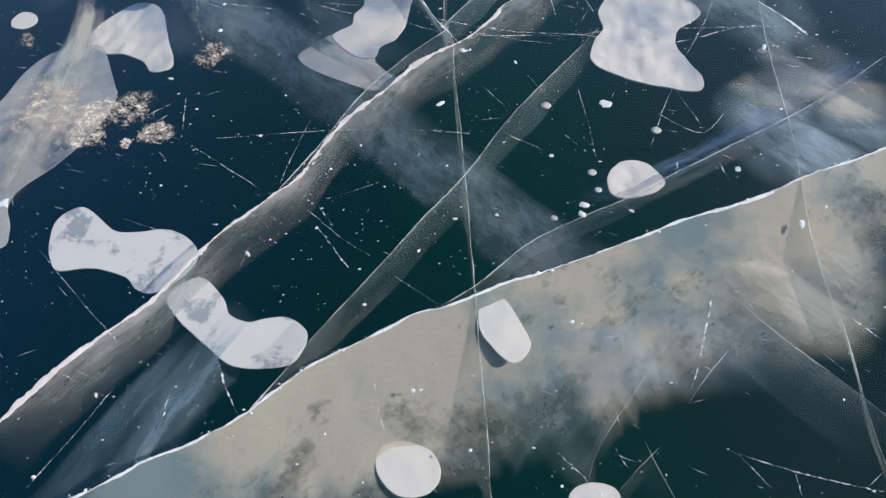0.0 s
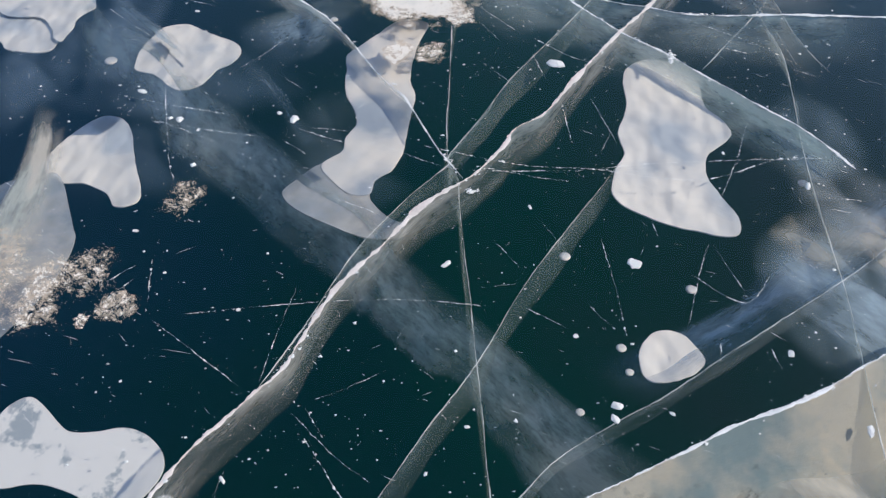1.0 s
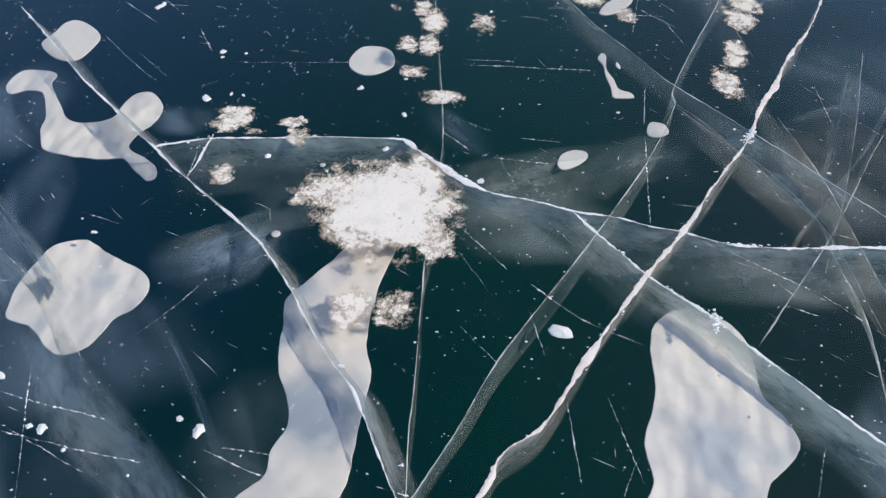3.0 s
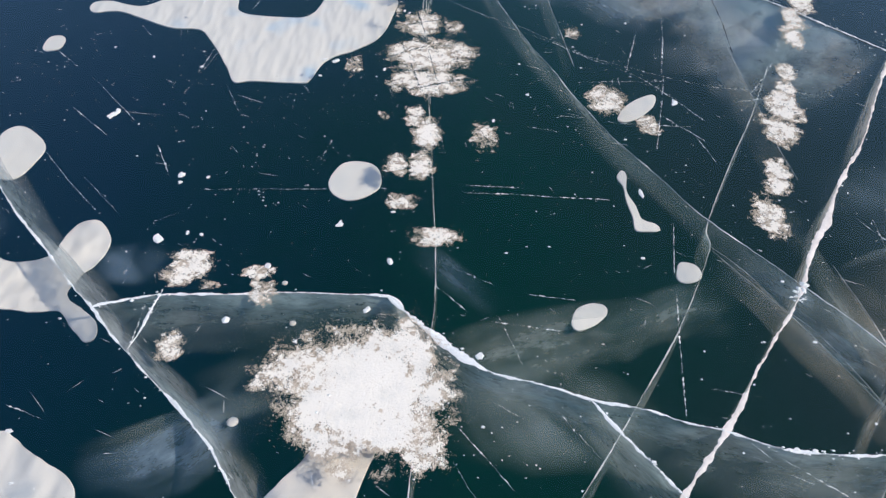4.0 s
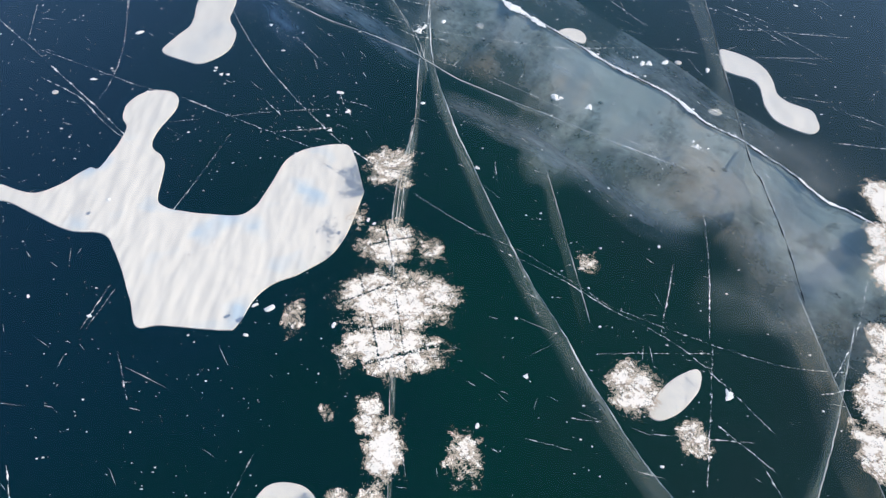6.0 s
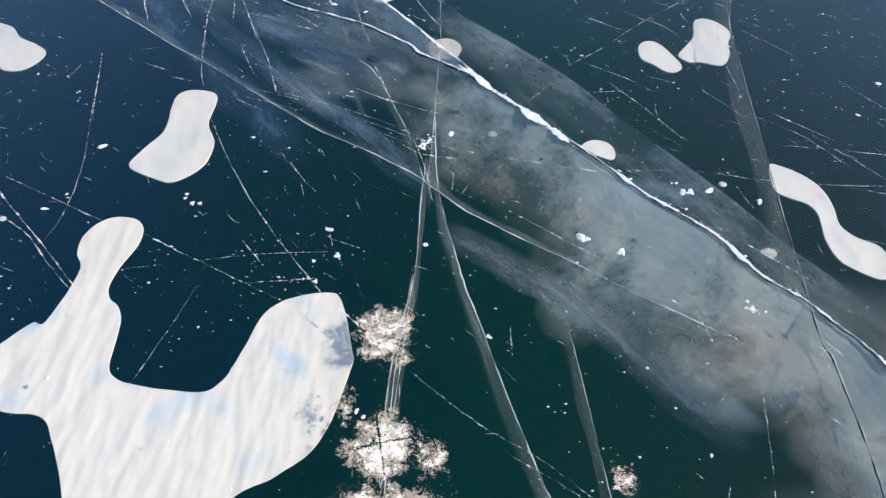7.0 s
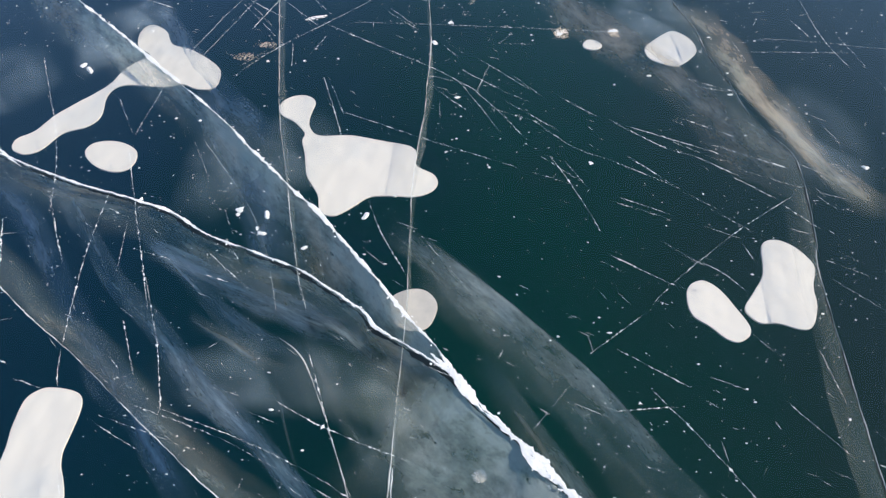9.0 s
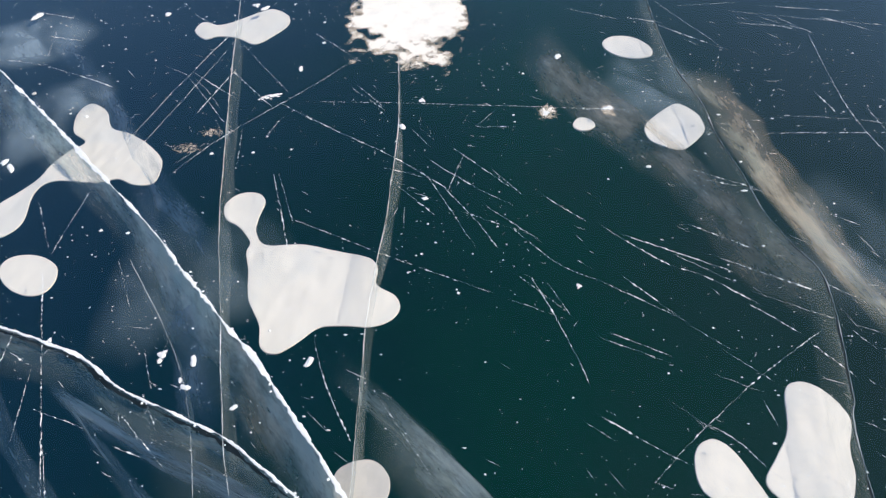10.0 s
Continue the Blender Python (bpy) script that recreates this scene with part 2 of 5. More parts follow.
def spline(points, step, closed=False):
    """Evenly spaced points on a Catmull-Rom curve through a few control points."""
    p = [Vector((x, y, 0.0)) for x, y in points]
    n, dense = len(p), []
    for i in range(n if closed else n - 1):
        if closed:
            a, b, c, d = p[i - 1], p[i], p[(i + 1) % n], p[(i + 2) % n]
        else:
            a, b, c, d = p[max(i - 1, 0)], p[i], p[i + 1], p[min(i + 2, n - 1)]
        for k in range(12):
            t = k / 12
            dense.append(0.5 * (2 * b + (c - a) * t + (2 * a - 5 * b + 4 * c - d) * t * t + (3 * b - a - 3 * c + d) * t ** 3))
    dense.append(dense[0].copy() if closed else p[-1])
    length = [0.0]
    for a, b in zip(dense, dense[1:]):
        length.append(length[-1] + (b - a).length)
    count = max(3, int(length[-1] / step))
    out, j = [], 0
    for k in range(count + (0 if closed else 1)):
        s = length[-1] * k / count
        while j < len(length) - 2 and length[j + 1] < s:
            j += 1
        span = max(length[j + 1] - length[j], 1e-9)
        out.append(dense[j].lerp(dense[j + 1], (s - length[j]) / span))
    return out


def sides(line, closed=False):
    """The level normal at each point of a line, to the left of its way."""
    out, n = [], len(line)
    for i in range(n):
        a = line[i - 1] if closed or i else line[0]
        b = line[(i + 1) % n] if closed or i < n - 1 else line[-1]
        d = (b - a).normalized()
        out.append(Vector((-d.y, d.x, 0)))
    return out


def jitter(p, scale, amount, seed):
    return (noise.noise(p * scale + Vector((seed, 1.7 * seed, 0.3))) + 0.5 * noise.noise(p * scale * 3.1 + Vector((0, seed, 5.0)))) * amount


BUBBLE = {
    "o": ("small round white gas bubble frozen inside clear lake ice", WHITE),
    "s": ("smooth white gas bubble frozen flat inside clear ice", WHITE),
    "l": ("large lobed white gas bubble spread flat inside clear ice", RIPPLED),
    "m": ("white gas bubble with grey clear windows, crossed by a crack", MOTTLED),
    "k": ("white gas bubble with soft grey-blue mottling and painted shade inside clear ice", SOFT),
    "d": ("dull beige gas bubble deep under a crack in the ice", DULL),
    "v": ("pale veiled gas pocket deep inside cracked clear ice", VEILED),
    "g": ("long winding greyish white gas bubble under cracked ice", GREYISH),
}


def bubble(outline, depth, style):
    """A flat, round-edged pocket of white ice, its upper face at that depth."""
    label, material = BUBBLE[style]
    edge = spline(outline, 0.022, True)
    area = sum(a.x * b.y - b.x * a.y for a, b in zip(edge, edge[1:] + edge[:1]))
    if area < 0:
        edge.reverse()
    side = sides(edge, True)
    bm = bmesh.new()
    rings = []
    for inset, z in ((0.002, -0.010), (0.0, -0.006), (0.001, -0.0015), (0.003, 0.0)):
        rings.append([bm.verts.new(p + s * (inset + jitter(p, 7.0, 0.009 if style in "gk" else 0.004, 2.0)) + Vector((0, 0, z - depth))) for p, s in zip(edge, side)])
    n = len(edge)
    for low, high in zip(rings, rings[1:]):
        for i in range(n):
            bm.faces.new((low[i], low[(i + 1) % n], high[(i + 1) % n], high[i])).smooth = True
    top = bm.faces.new(rings[-1])
    bottom = bm.faces.new(list(reversed(rings[0])))
    bm.normal_update()
    bmesh.ops.triangulate(bm, faces=[top, bottom])
    return tagged(new("gas_bubble", mesh_of("gas_bubble", bm, material)), label, "ice bubble", "bubbles frozen in the ice")


def ribbon(line, side, width, rise, seed, rough=0.65):
    """A low jagged ridge along a line, lying on the ice."""
    bm = bmesh.new()
    rows, n = [], len(line)
    for i, (p, s) in enumerate(zip(line, side)):
        taper = min(1.0, i / 6 + 0.25, (n - 1 - i) / 6 + 0.25)
        w = max(0.12, 0.45 + noise.noise(p * 2.3 + Vector((seed, 0, 0))) * 0.7 + noise.noise(p * 8.0) * rough)
        left = width * taper * max(0.10, w + noise.noise(p * 43.0 + Vector((9, seed, 0))) * rough * 0.6)
        right = width * taper * max(0.10, w + noise.noise(p * 27.0 + Vector((3, 0, seed))) * rough * 0.6)
        top = rise * (0.6 + 0.6 * abs(noise.noise(p * 17.0)))
        rows.append([bm.verts.new(p + s * left + Vector((0, 0, 0.0005))), bm.verts.new(p + s * left * 0.3 + Vector((0, 0, top))),
                     bm.verts.new(p - s * right * 0.4 + Vector((0, 0, top * 0.8))), bm.verts.new(p - s * right + Vector((0, 0, 0.0005)))])
    for a, b in zip(rows, rows[1:]):
        for k in range(3):
            bm.faces.new((a[k + 1], b[k + 1], b[k], a[k]))
    return bm


def shards(line, side, width, seed):
    """Angular splinters of crushed ice, in clusters along a seam."""
    rng, bm = random.Random(int(seed * 100)), bmesh.new()
    for p, s in zip(line, side):
        thick = noise.noise(p * 1.3 + Vector((0, seed, 2.0))) + 0.6 * noise.noise(p * 5.0 + Vector((seed, 0, 0)))
        if rng.random() > 0.12 + 0.7 * thick:
            continue
        c = p + s * rng.gauss(0.0, 0.75) * width
        r = min(0.014, 0.0062 * math.exp(rng.gauss(0.0, 0.5)))
        a0, n = rng.uniform(0, 6.28), rng.choice((3, 4, 4, 5))
        ring = [bm.verts.new((c.x + r * rng.uniform(0.5, 1.3) * math.cos(a0 + 6.283 * k / n), c.y + r * rng.uniform(0.4, 1.0) * math.sin(a0 + 6.283 * k / n), 0.0008 + rng.uniform(0.0, 0.3) * r)) for k in range(n)]
        tip = bm.verts.new((c.x + rng.uniform(-0.3, 0.3) * r, c.y + rng.uniform(-0.3, 0.3) * r, 0.001 + r * rng.uniform(0.3, 0.6)))
        for k in range(n):
            bm.faces.new((ring[k], ring[(k + 1) % n], tip))
    return bm


def curtain(line, side, depth, lean, seed, start=0.004, uneven=1.0):
    """The face of a fracture that runs down through the ice, waved and uneven at its foot; lean: how far its foot lies to the right."""
    bm = bmesh.new()
    uv = bm.loops.layers.uv.new("UVMap")
    ends = bm.loops.layers.uv.new("ends")
    total = sum((q - p).length for p, q in zip(line, line[1:]))
    steps, rows, run = 9, [], 0.0
    span = 14
    side = [sum(side[max(0, i - span):i + span + 1], Vector()).normalized() for i in range(len(side))]
    for i, (p, s) in enumerate(zip(line, side)):
        if i:
            run += (p - line[i - 1]).length
        d = depth * (0.9 + 0.35 * uneven * noise.noise(Vector((run * 0.9, seed, 0))) + 0.12 * uneven * noise.noise(Vector((run * 5.0, seed, 4))))
        off = lean * (0.9 + 0.35 * uneven * noise.noise(Vector((run * 0.7, 3.0, seed))))
        row = []
        for k in range(steps + 1):
            v = k / steps
            wave = 0.035 * v * noise.noise(Vector((run * 2.0, v * 2.5, seed)))
            row.append((bm.verts.new(p - s * (off * v + wave) + Vector((0, 0, -start - d * v))), run, v))
        rows.append(row)
    for a, b in zip(rows, rows[1:]):
        for k in range(steps):
            f = bm.faces.new((a[k][0], a[k + 1][0], b[k + 1][0], b[k][0]))
            f.smooth = True
            for loop, (_, u, v) in zip(f.loops, (a[k], a[k + 1], b[k + 1], b[k])):
                loop[uv].uv = (u + seed * 3.0, v)
                loop[ends].uv = (min(1.0, u / 0.4, (total - u) / 0.4), 0.0)
    return bm


made = {"crack": 0, "hair": 0}


def fracture(points, width, depth, lean, opacity, tone, is_open, gap=0.0):
    """A crack through the ice: an Empty that holds the white seam on top and the cloudy face below it."""
    made["crack"] += 1
    seed = 1.37 * made["crack"]
    line = spline(points, 0.011)
    side = sides(line)
    rough = 0.008 if is_open else 0.005
    kind = ("broad" if abs(lean) > 0.3 else "open") if is_open else "closed" if width > 0 else "edge" if width < 0 else "veil"
    smooth = [p + s * noise.noise(p * 3.0 + Vector((seed, 0, 0))) * rough for p, s in zip(line, side)]
    line = [p + s * (jitter(p, 14.0, rough * 0.45, seed) + jitter(p, 41.0, rough * 0.22, seed)) for p, s in zip(smooth, side)]
    thing = new("ice_crack")
    if is_open:
        tagged(thing, "long open crack with a jagged white seam across the ice", "ice crack", "cracks in the ice")
        part("seam", ribbon(line, side, width, 0.0035, seed), WARM if tone == "w" else SEAM, thing, "jagged white refrozen ice seam")
    elif width > 0:
        tagged(thing, "closed grey crack running down through clear ice", "ice crack", "cracks in the ice")
        part("seam", ribbon(line, side, width, 0.003, seed), FAINT, thing, "faint grey healed seam")
    else:
        tagged(thing, "hazy inner fracture veil hanging in clear ice", "ice crack", "cracks in the ice")
    if gap:
        shifted = [p - s * (gap * 0.9 + width * 0.4) for p, s in zip(line, side)]
        part("open_gap", ribbon(shifted, side, gap, 0.0004, seed + 4.0), GAP, thing, "dark wet gap beside the seam")
    if is_open and width > 0.008:
        tagged(part("crushed_edge", shards(line, side, width, seed), CHIP, thing, "loose white shards of crushed ice"), kind="stuff")
    coarse = smooth[::4]
    part("fracture_face", curtain(coarse, side[::4], depth, lean, seed, 0.004 if width > 0 else 0.06, 1.0 if kind in ("broad", "veil") else 0.4), wall_material(opacity, kind, TONES[tone]), thing, "cloudy translucent fracture face")
    return thing


def hairline(points, width=0.0039):
    """A fine surface crack: a thin white thread that swells and fades along its way."""
    made["hair"] += 1
    seed = 0.73 * made["hair"]
    rng = random.Random(made["hair"])
    line = spline(points, 0.008)
    side = sides(line)
    line = [p + s * (jitter(p, 4.0, 0.004, seed) + jitter(p, 38.0, 0.0045, seed)) for p, s in zip(line, side)]
    bm, rows, n = bmesh.new(), [], len(line)
    strength = rng.uniform(0.5, 1.3)
    for i, (p, s) in enumerate(zip(line, side)):
        taper = min(1.0, (i + 1) / 9, (n - i) / 9)
        w = 0.06 + noise.noise(p * 3.0 + Vector((seed, 0, 0))) * 0.6 + noise.noise(p * 17.0 + Vector((0, seed, 0))) * 0.9 + noise.noise(p * 61.0 + Vector((seed, seed, 0))) * 1.5
        w = width * strength * taper * max(0.05, w)
        if rng.random() < 0.035:
            w = max(w, 0.3 * width) * rng.uniform(1.5, 2.8)
        rows.append((bm.verts.new(p + s * w + Vector((0, 0, 0.0004))), bm.verts.new(p + Vector((0, 0, 0.0006 + 0.35 * w))), bm.verts.new(p - s * w * rng.uniform(0.5, 1.3) + Vector((0, 0, 0.0004)))))
    for a, c in zip(rows, rows[1:]):
        for k in range(2):
            bm.faces.new((a[k + 1], c[k + 1], c[k], a[k]))
    ob = new("hairline_crack", mesh_of("hairline_crack", bm, HAIR))
    return tagged(ob, "thin broken white hairline crack on dark clear ice", "ice crack", "hairline cracks")


def chip_mesh(seed):
    """A low jagged crumb of white ice, one unit in radius, broken into uneven lobes."""
    rng = random.Random(seed)
    n, bm = rng.randint(9, 13), bmesh.new()
    ring, lobes, turn = [], rng.choice((1, 2, 2, 3)), rng.uniform(0, 6.28)
    for k in range(n):
        a = 2 * math.pi * (k + rng.uniform(-0.3, 0.3)) / n
        r = rng.uniform(0.62, 1.05) * (1.0 + 0.34 * math.cos(lobes * a + turn))
        ring.append((math.cos(a) * r, math.sin(a) * r * 0.85))
    low = [bm.verts.new((x, y, -0.02)) for x, y in ring]
    mid = [bm.verts.new((x * 0.9, y * 0.9, rng.uniform(0.08, 0.3))) for x, y in ring]
    tip = bm.verts.new((rng.uniform(-0.2, 0.2), rng.uniform(-0.2, 0.2), rng.uniform(0.35, 0.6)))
    for k in range(n):
        bm.faces.new((low[k], low[(k + 1) % n], mid[(k + 1) % n], mid[k]))
        bm.faces.new((mid[k], mid[(k + 1) % n], tip))
    return mesh_of("ice_chip", bm, CHIP)


CHIPS = [chip_mesh(s) for s in range(14)]


def chip(x, y, r):
    rng = random.Random(int(x * 977 + y * 131))
    ob = new("ice_chip", CHIPS[rng.randrange(len(CHIPS))])
    ob.matrix_basis = pose(x, y, 0.0005, 0, 0, rng.uniform(0, 360)) @ Matrix.Diagonal((r * rng.uniform(0.55, 1.0), r * rng.uniform(0.75, 1.2), r * 0.5, 1))
    return tagged(ob, "small white chip of ice lying on the frozen lake", "ice chip", "ice chips")


def tuft(x, y, r):
    """A jagged white burst of crushed ice where cracks meet."""
    rng, bm = random.Random(int(x * 313 + y * 71)), bmesh.new()
    drift = rng.uniform(0, 2 * math.pi)
    for k in range(34):
        along, across = rng.gauss(0.0, 0.75) * r, rng.gauss(0.0, 0.28) * r
        c = Vector((x + along * math.cos(drift) - across * math.sin(drift), y + along * math.sin(drift) + across * math.cos(drift), 0.0006))
        size, a0, n = r * 0.2 * math.exp(rng.gauss(0.0, 0.5)), rng.uniform(0, 6.28), rng.choice((3, 4, 5))
        vs = [bm.verts.new(c + Vector((math.cos(a0 + 6.283 * i / n), math.sin(a0 + 6.283 * i / n) * 0.7, 0.0)) * size * rng.uniform(0.5, 1.4)) for i in range(n)]
        tip = bm.verts.new(c + Vector((0, 0, size * rng.uniform(0.3, 0.6))))
        for i in range(n):
            bm.faces.new((vs[i], vs[(i + 1) % n], tip))
    ob = new("crushed_ice", mesh_of("crushed_ice", bm, CHIP))
    return tagged(ob, "jagged white burst of crushed ice on a crack", "crushed ice", "crushed ice bursts")


def disc(x, y, r):
    """A small round bubble deep in the ice."""
    bm = bmesh.new()
    n, rings = 18, []
    for k, (f, z) in enumerate(((0.9, -0.3), (1.0, -0.1), (0.85, 0.05), (0.45, 0.14))):
        rings.append([bm.verts.new((f * r * math.cos(2 * math.pi * i / n) * (1 + 0.06 * math.sin(3 * i)), 0.9 * f * r * math.sin(2 * math.pi * i / n), z * r)) for i in range(n)])
    for a, b in zip(rings, rings[1:]):
        for i in range(n):
            bm.faces.new((a[i], a[(i + 1) % n], b[(i + 1) % n], b[i])).smooth = True
    bm.faces.new(rings[-1])
    bm.faces.new(list(reversed(rings[0])))
    ob = new("gas_bubble", mesh_of("gas_bubble", bm, GREYISH))
    ob.location = (x, y, -0.17)
    return tagged(ob, "tiny pale round gas bubble deep inside clear ice", "ice bubble", "bubbles frozen in the ice")


# scratches scraped through the frost: from, to, half width
SCRATCHES = [(0.28, 12.47, 0.38, 11.93, 0.006), (0.15, 12.29, 0.22, 12.03, 0.008), (0.05, 12.6, 0.1, 12.45, 0.008), (0.12, 11.97, 0.33, 12.04, 0.016), (0.33, 12.04, 0.56, 12.11, 0.016), (-0.01, 12.22, 0.29, 12.2, 0.016), (-0.04, 12.37, 0.26, 12.52, 0.010), (0.17, 13.01, 0.25, 12.68, 0.008), (0.1, 12.81, 0.4, 12.89, 0.010)]


def scratched(px, py):
    for ax, ay, bx, by, w in SCRATCHES:
        dx, dy = bx - ax, by - ay
        t = min(1.0, max(0.0, ((px - ax) * dx + (py - ay) * dy) / (dx * dx + dy * dy)))
        if math.hypot(px - ax - t * dx, py - ay - t * dy) < w * (0.75 + 0.5 * noise.noise(Vector((px * 40.0, py * 40.0, 1.0)))):
            return True
    return False


def frost(x, y, rx, ry, dense):
    """A patch of wind-scoured frost: many small raised flakes, close in the middle and loose at the rim."""
    rng = random.Random(int(x * 517 + y * 89))
    crust, loose = bmesh.new(), bmesh.new()
    cell, seed = 0.0046, x * 3.1 + y
    nx, ny = int((rx * 1.5 + 0.03) / cell), int((ry * 1.5 + 0.03) / cell)
    wide = 1.0 / min(rx, ry, 0.2)
    for i in range(-nx, nx + 1):
        for j in range(-ny, ny + 1):
            px, py = x + (i + rng.uniform(-0.5, 0.5)) * cell, y + (j + rng.uniform(-0.5, 0.5)) * cell
            p = Vector((px, py, 0))
            e = (abs((px - x) / rx) ** 2.5 + abs((py - y) / ry) ** 2.5) ** 0.4
            lobes = 0.34 * noise.noise(p * (0.8 * wide) + Vector((seed, 0, 0))) + 0.26 * noise.noise(p * (2.2 * wide) + Vector((0, seed, 0)))
            grain = 0.34 * noise.noise(Vector((px * 14.0, py * 18.0, 2.0 + seed))) + 0.30 * noise.noise(p * 48.0) + 0.32 * noise.noise(p * 140.0)
            rim = max(0.0, e + lobes)
            if dense >= 1.2:
                fill = 1.2 - 1.25 * rim ** 5 + grain * 0.8
            elif dense >= 0.98:
                fill = dense * 0.97 - 0.78 * rim ** 2.6 + grain
            else:
                fill = dense * 0.80 - 0.62 * rim ** 3.4 + grain * 1.25
            if rng.random() > (0.10 + fill * 2.6 if fill > 0.06 else 0.045 * (1.0 + fill / 0.7)):
                continue
            if rng.random() < 0.85 and scratched(px, py):
                continue
            fill = max(fill, 0.04)
            r = cell * rng.uniform(0.6, 1.0) * (0.4 + 1.15 * min(1.0, fill) + 0.6 * max(0.0, min(0.5, fill - 0.6)))
            a0, tip, lean_to = rng.uniform(0, 6.28), rng.uniform(0.0005, 0.003), rng.uniform(-0.16, 0.16)
            bm = crust if fill > 0.56 + 0.45 * noise.noise(p * 22.0) + 0.2 * noise.noise(p * 90.0) else loose
            ring = [bm.verts.new((px + r * math.cos(a0 + k * 1.571) * rng.uniform(0.7, 1.3), py + r * math.sin(a0 + k * 1.571) * rng.uniform(0.7, 1.3), 0.0007 + tip + lean_to * r * (k % 2))) for k in range(4)]
            bm.faces.new(ring)
    ob = new("frost_patch")
    tagged(part("crust", crust, FROST, ob, "close white frost crust"), kind="stuff")
    tagged(part("loose_rim", loose, TAN, ob, "thin tan-grey scattered frost grains"), kind="stuff")
    word = "dense white" if dense > 0.85 else "broken white" if dense > 0.55 else "thin scattered"
    return tagged(ob, word + " patch of wind-blown frost on dark lake ice", "frost", "frost patches")


def cloud_material(tone, opacity):
    m, nt, out = nodes("cloudy_ice")
    uv = nt.nodes.new("ShaderNodeUVMap")
    uv.uv_map = "UVMap"
    sep = nt.nodes.new("ShaderNodeSeparateXYZ")
    nt.links.new(uv.outputs[0], sep.inputs[0])
    # drawn out along the cracks, which run aslant through the ice
    tc, mp = nt.nodes.new("ShaderNodeTexCoord"), nt.nodes.new("ShaderNodeMapping")
    mp.vector_type = "TEXTURE"
    mp.inputs["Rotation"].default_value = (0, 0, -0.85)
    mp.inputs["Scale"].default_value = (1.7, 0.6, 1.0)
    nt.links.new(tc.outputs["Object"], mp.inputs[0])
    streaks = []
    for scale, detail, rough in ((1.6, 6.0, 0.6), (5.0, 7.0, 0.66)):
        n = add(nt, "ShaderNodeTexNoise", Scale=scale, Detail=detail, Roughness=rough)
        nt.links.new(mp.outputs[0], n.inputs["Vector"])
        streaks.append(n.outputs[0])
    puff, wisp = streaks
    body = math_node(nt, "ADD", math_node(nt, "MULTIPLY", puff, 1.5), math_node(nt, "MULTIPLY", wisp, 0.5))
    a = math_node(nt, "MULTIPLY", math_node(nt, "SUBTRACT", body, 0.72), 1.9, True)
    torn = math_node(nt, "SUBTRACT", math_node(nt, "MULTIPLY", sep.outputs[0], 2.4), math_node(nt, "MULTIPLY", puff, 1.1))
    rim = math_node(nt, "MULTIPLY", torn, 1.0, True)
    a = math_node(nt, "MULTIPLY", math_node(nt, "MULTIPLY", a, rim), opacity * 0.55, True)
    clear, d = nt.nodes.new("ShaderNodeBsdfTransparent"), nt.nodes.new("ShaderNodeBsdfDiffuse")
    nt.links.new(ramp(nt, wisp, [(0.3, tuple(c * 0.75 for c in tone)), (0.7, tone)]), d.inputs[0])
    mix = nt.nodes.new("ShaderNodeMixShader")
    nt.links.new(a, mix.inputs[0])
    nt.links.new(clear.outputs[0], mix.inputs[1])
    nt.links.new(d.outputs[0], mix.inputs[2])
    nt.links.new(mix.outputs[0], out.inputs[0])
    return m


CLOUDS = {}


def cloud(x, y, rx, ry, opacity, tone, depth=0.09):
    """A milky layer inside the ice: a gently waved lens, thick in its middle and clear at its rim."""
    key = (opacity, tone)
    if key not in CLOUDS:
        CLOUDS[key] = cloud_material(TONES[tone], opacity)
    bm = bmesh.new()
    uv = bm.loops.layers.uv.new("UVMap")
    grid, steps = [], 22
    for k in range(steps + 1):
        f = k / steps
        row = []
        for i in range(40):
            a = 2 * math.pi * i / 40
            wob = 1.0 + 0.22 * noise.noise(Vector((math.cos(a) * 1.3 + x, math.sin(a) * 1.3 + y, 0.0)))
            px, py = rx * 1.35 * f * wob * math.cos(a), ry * 1.35 * f * wob * math.sin(a)
            z = 0.05 * noise.noise(Vector((px * 1.1 + x, py * 1.1 + y, 3.0)))
            row.append((bm.verts.new((px, py, z)), 1.0 - f * f * (3 - 2 * f)))
        grid.append(row)
    for a, c in zip(grid, grid[1:]):
        for i in range(40):
            four = (a[i], c[i], c[(i + 1) % 40], a[(i + 1) % 40])
            f = bm.faces.new([v for v, _ in four])
            f.smooth = True
            for loop, (_, w) in zip(f.loops, four):
                loop[uv].uv = (w, 0.0)
    bmesh.ops.remove_doubles(bm, verts=bm.verts, dist=1e-5)
    ob = new("cloudy_ice", mesh_of("cloudy_ice", bm, CLOUDS[key]))
    ob.location = (x, y, -depth)
    return tagged(ob, "milky translucent cloud frozen inside clear lake ice", "cloudy ice", "milky clouds in the ice")


def sheet(name, size, z, material):
    bm = bmesh.new()
    bmesh.ops.create_grid(bm, x_segments=8, y_segments=8, size=size)
    ob = new(name, mesh_of(name, bm, material))
    ob.location = (0, 12, z)
    return ob


# ---- the lake ----
tagged(sheet("ice_surface", 400, 0.0, CLEAR), "clear dark transparent lake ice, smooth and glossy", "ice", kind="structure")
tagged(sheet("water", 900, -40.0, WATER), "deep dark teal lake water under the ice", "water", kind="structure")

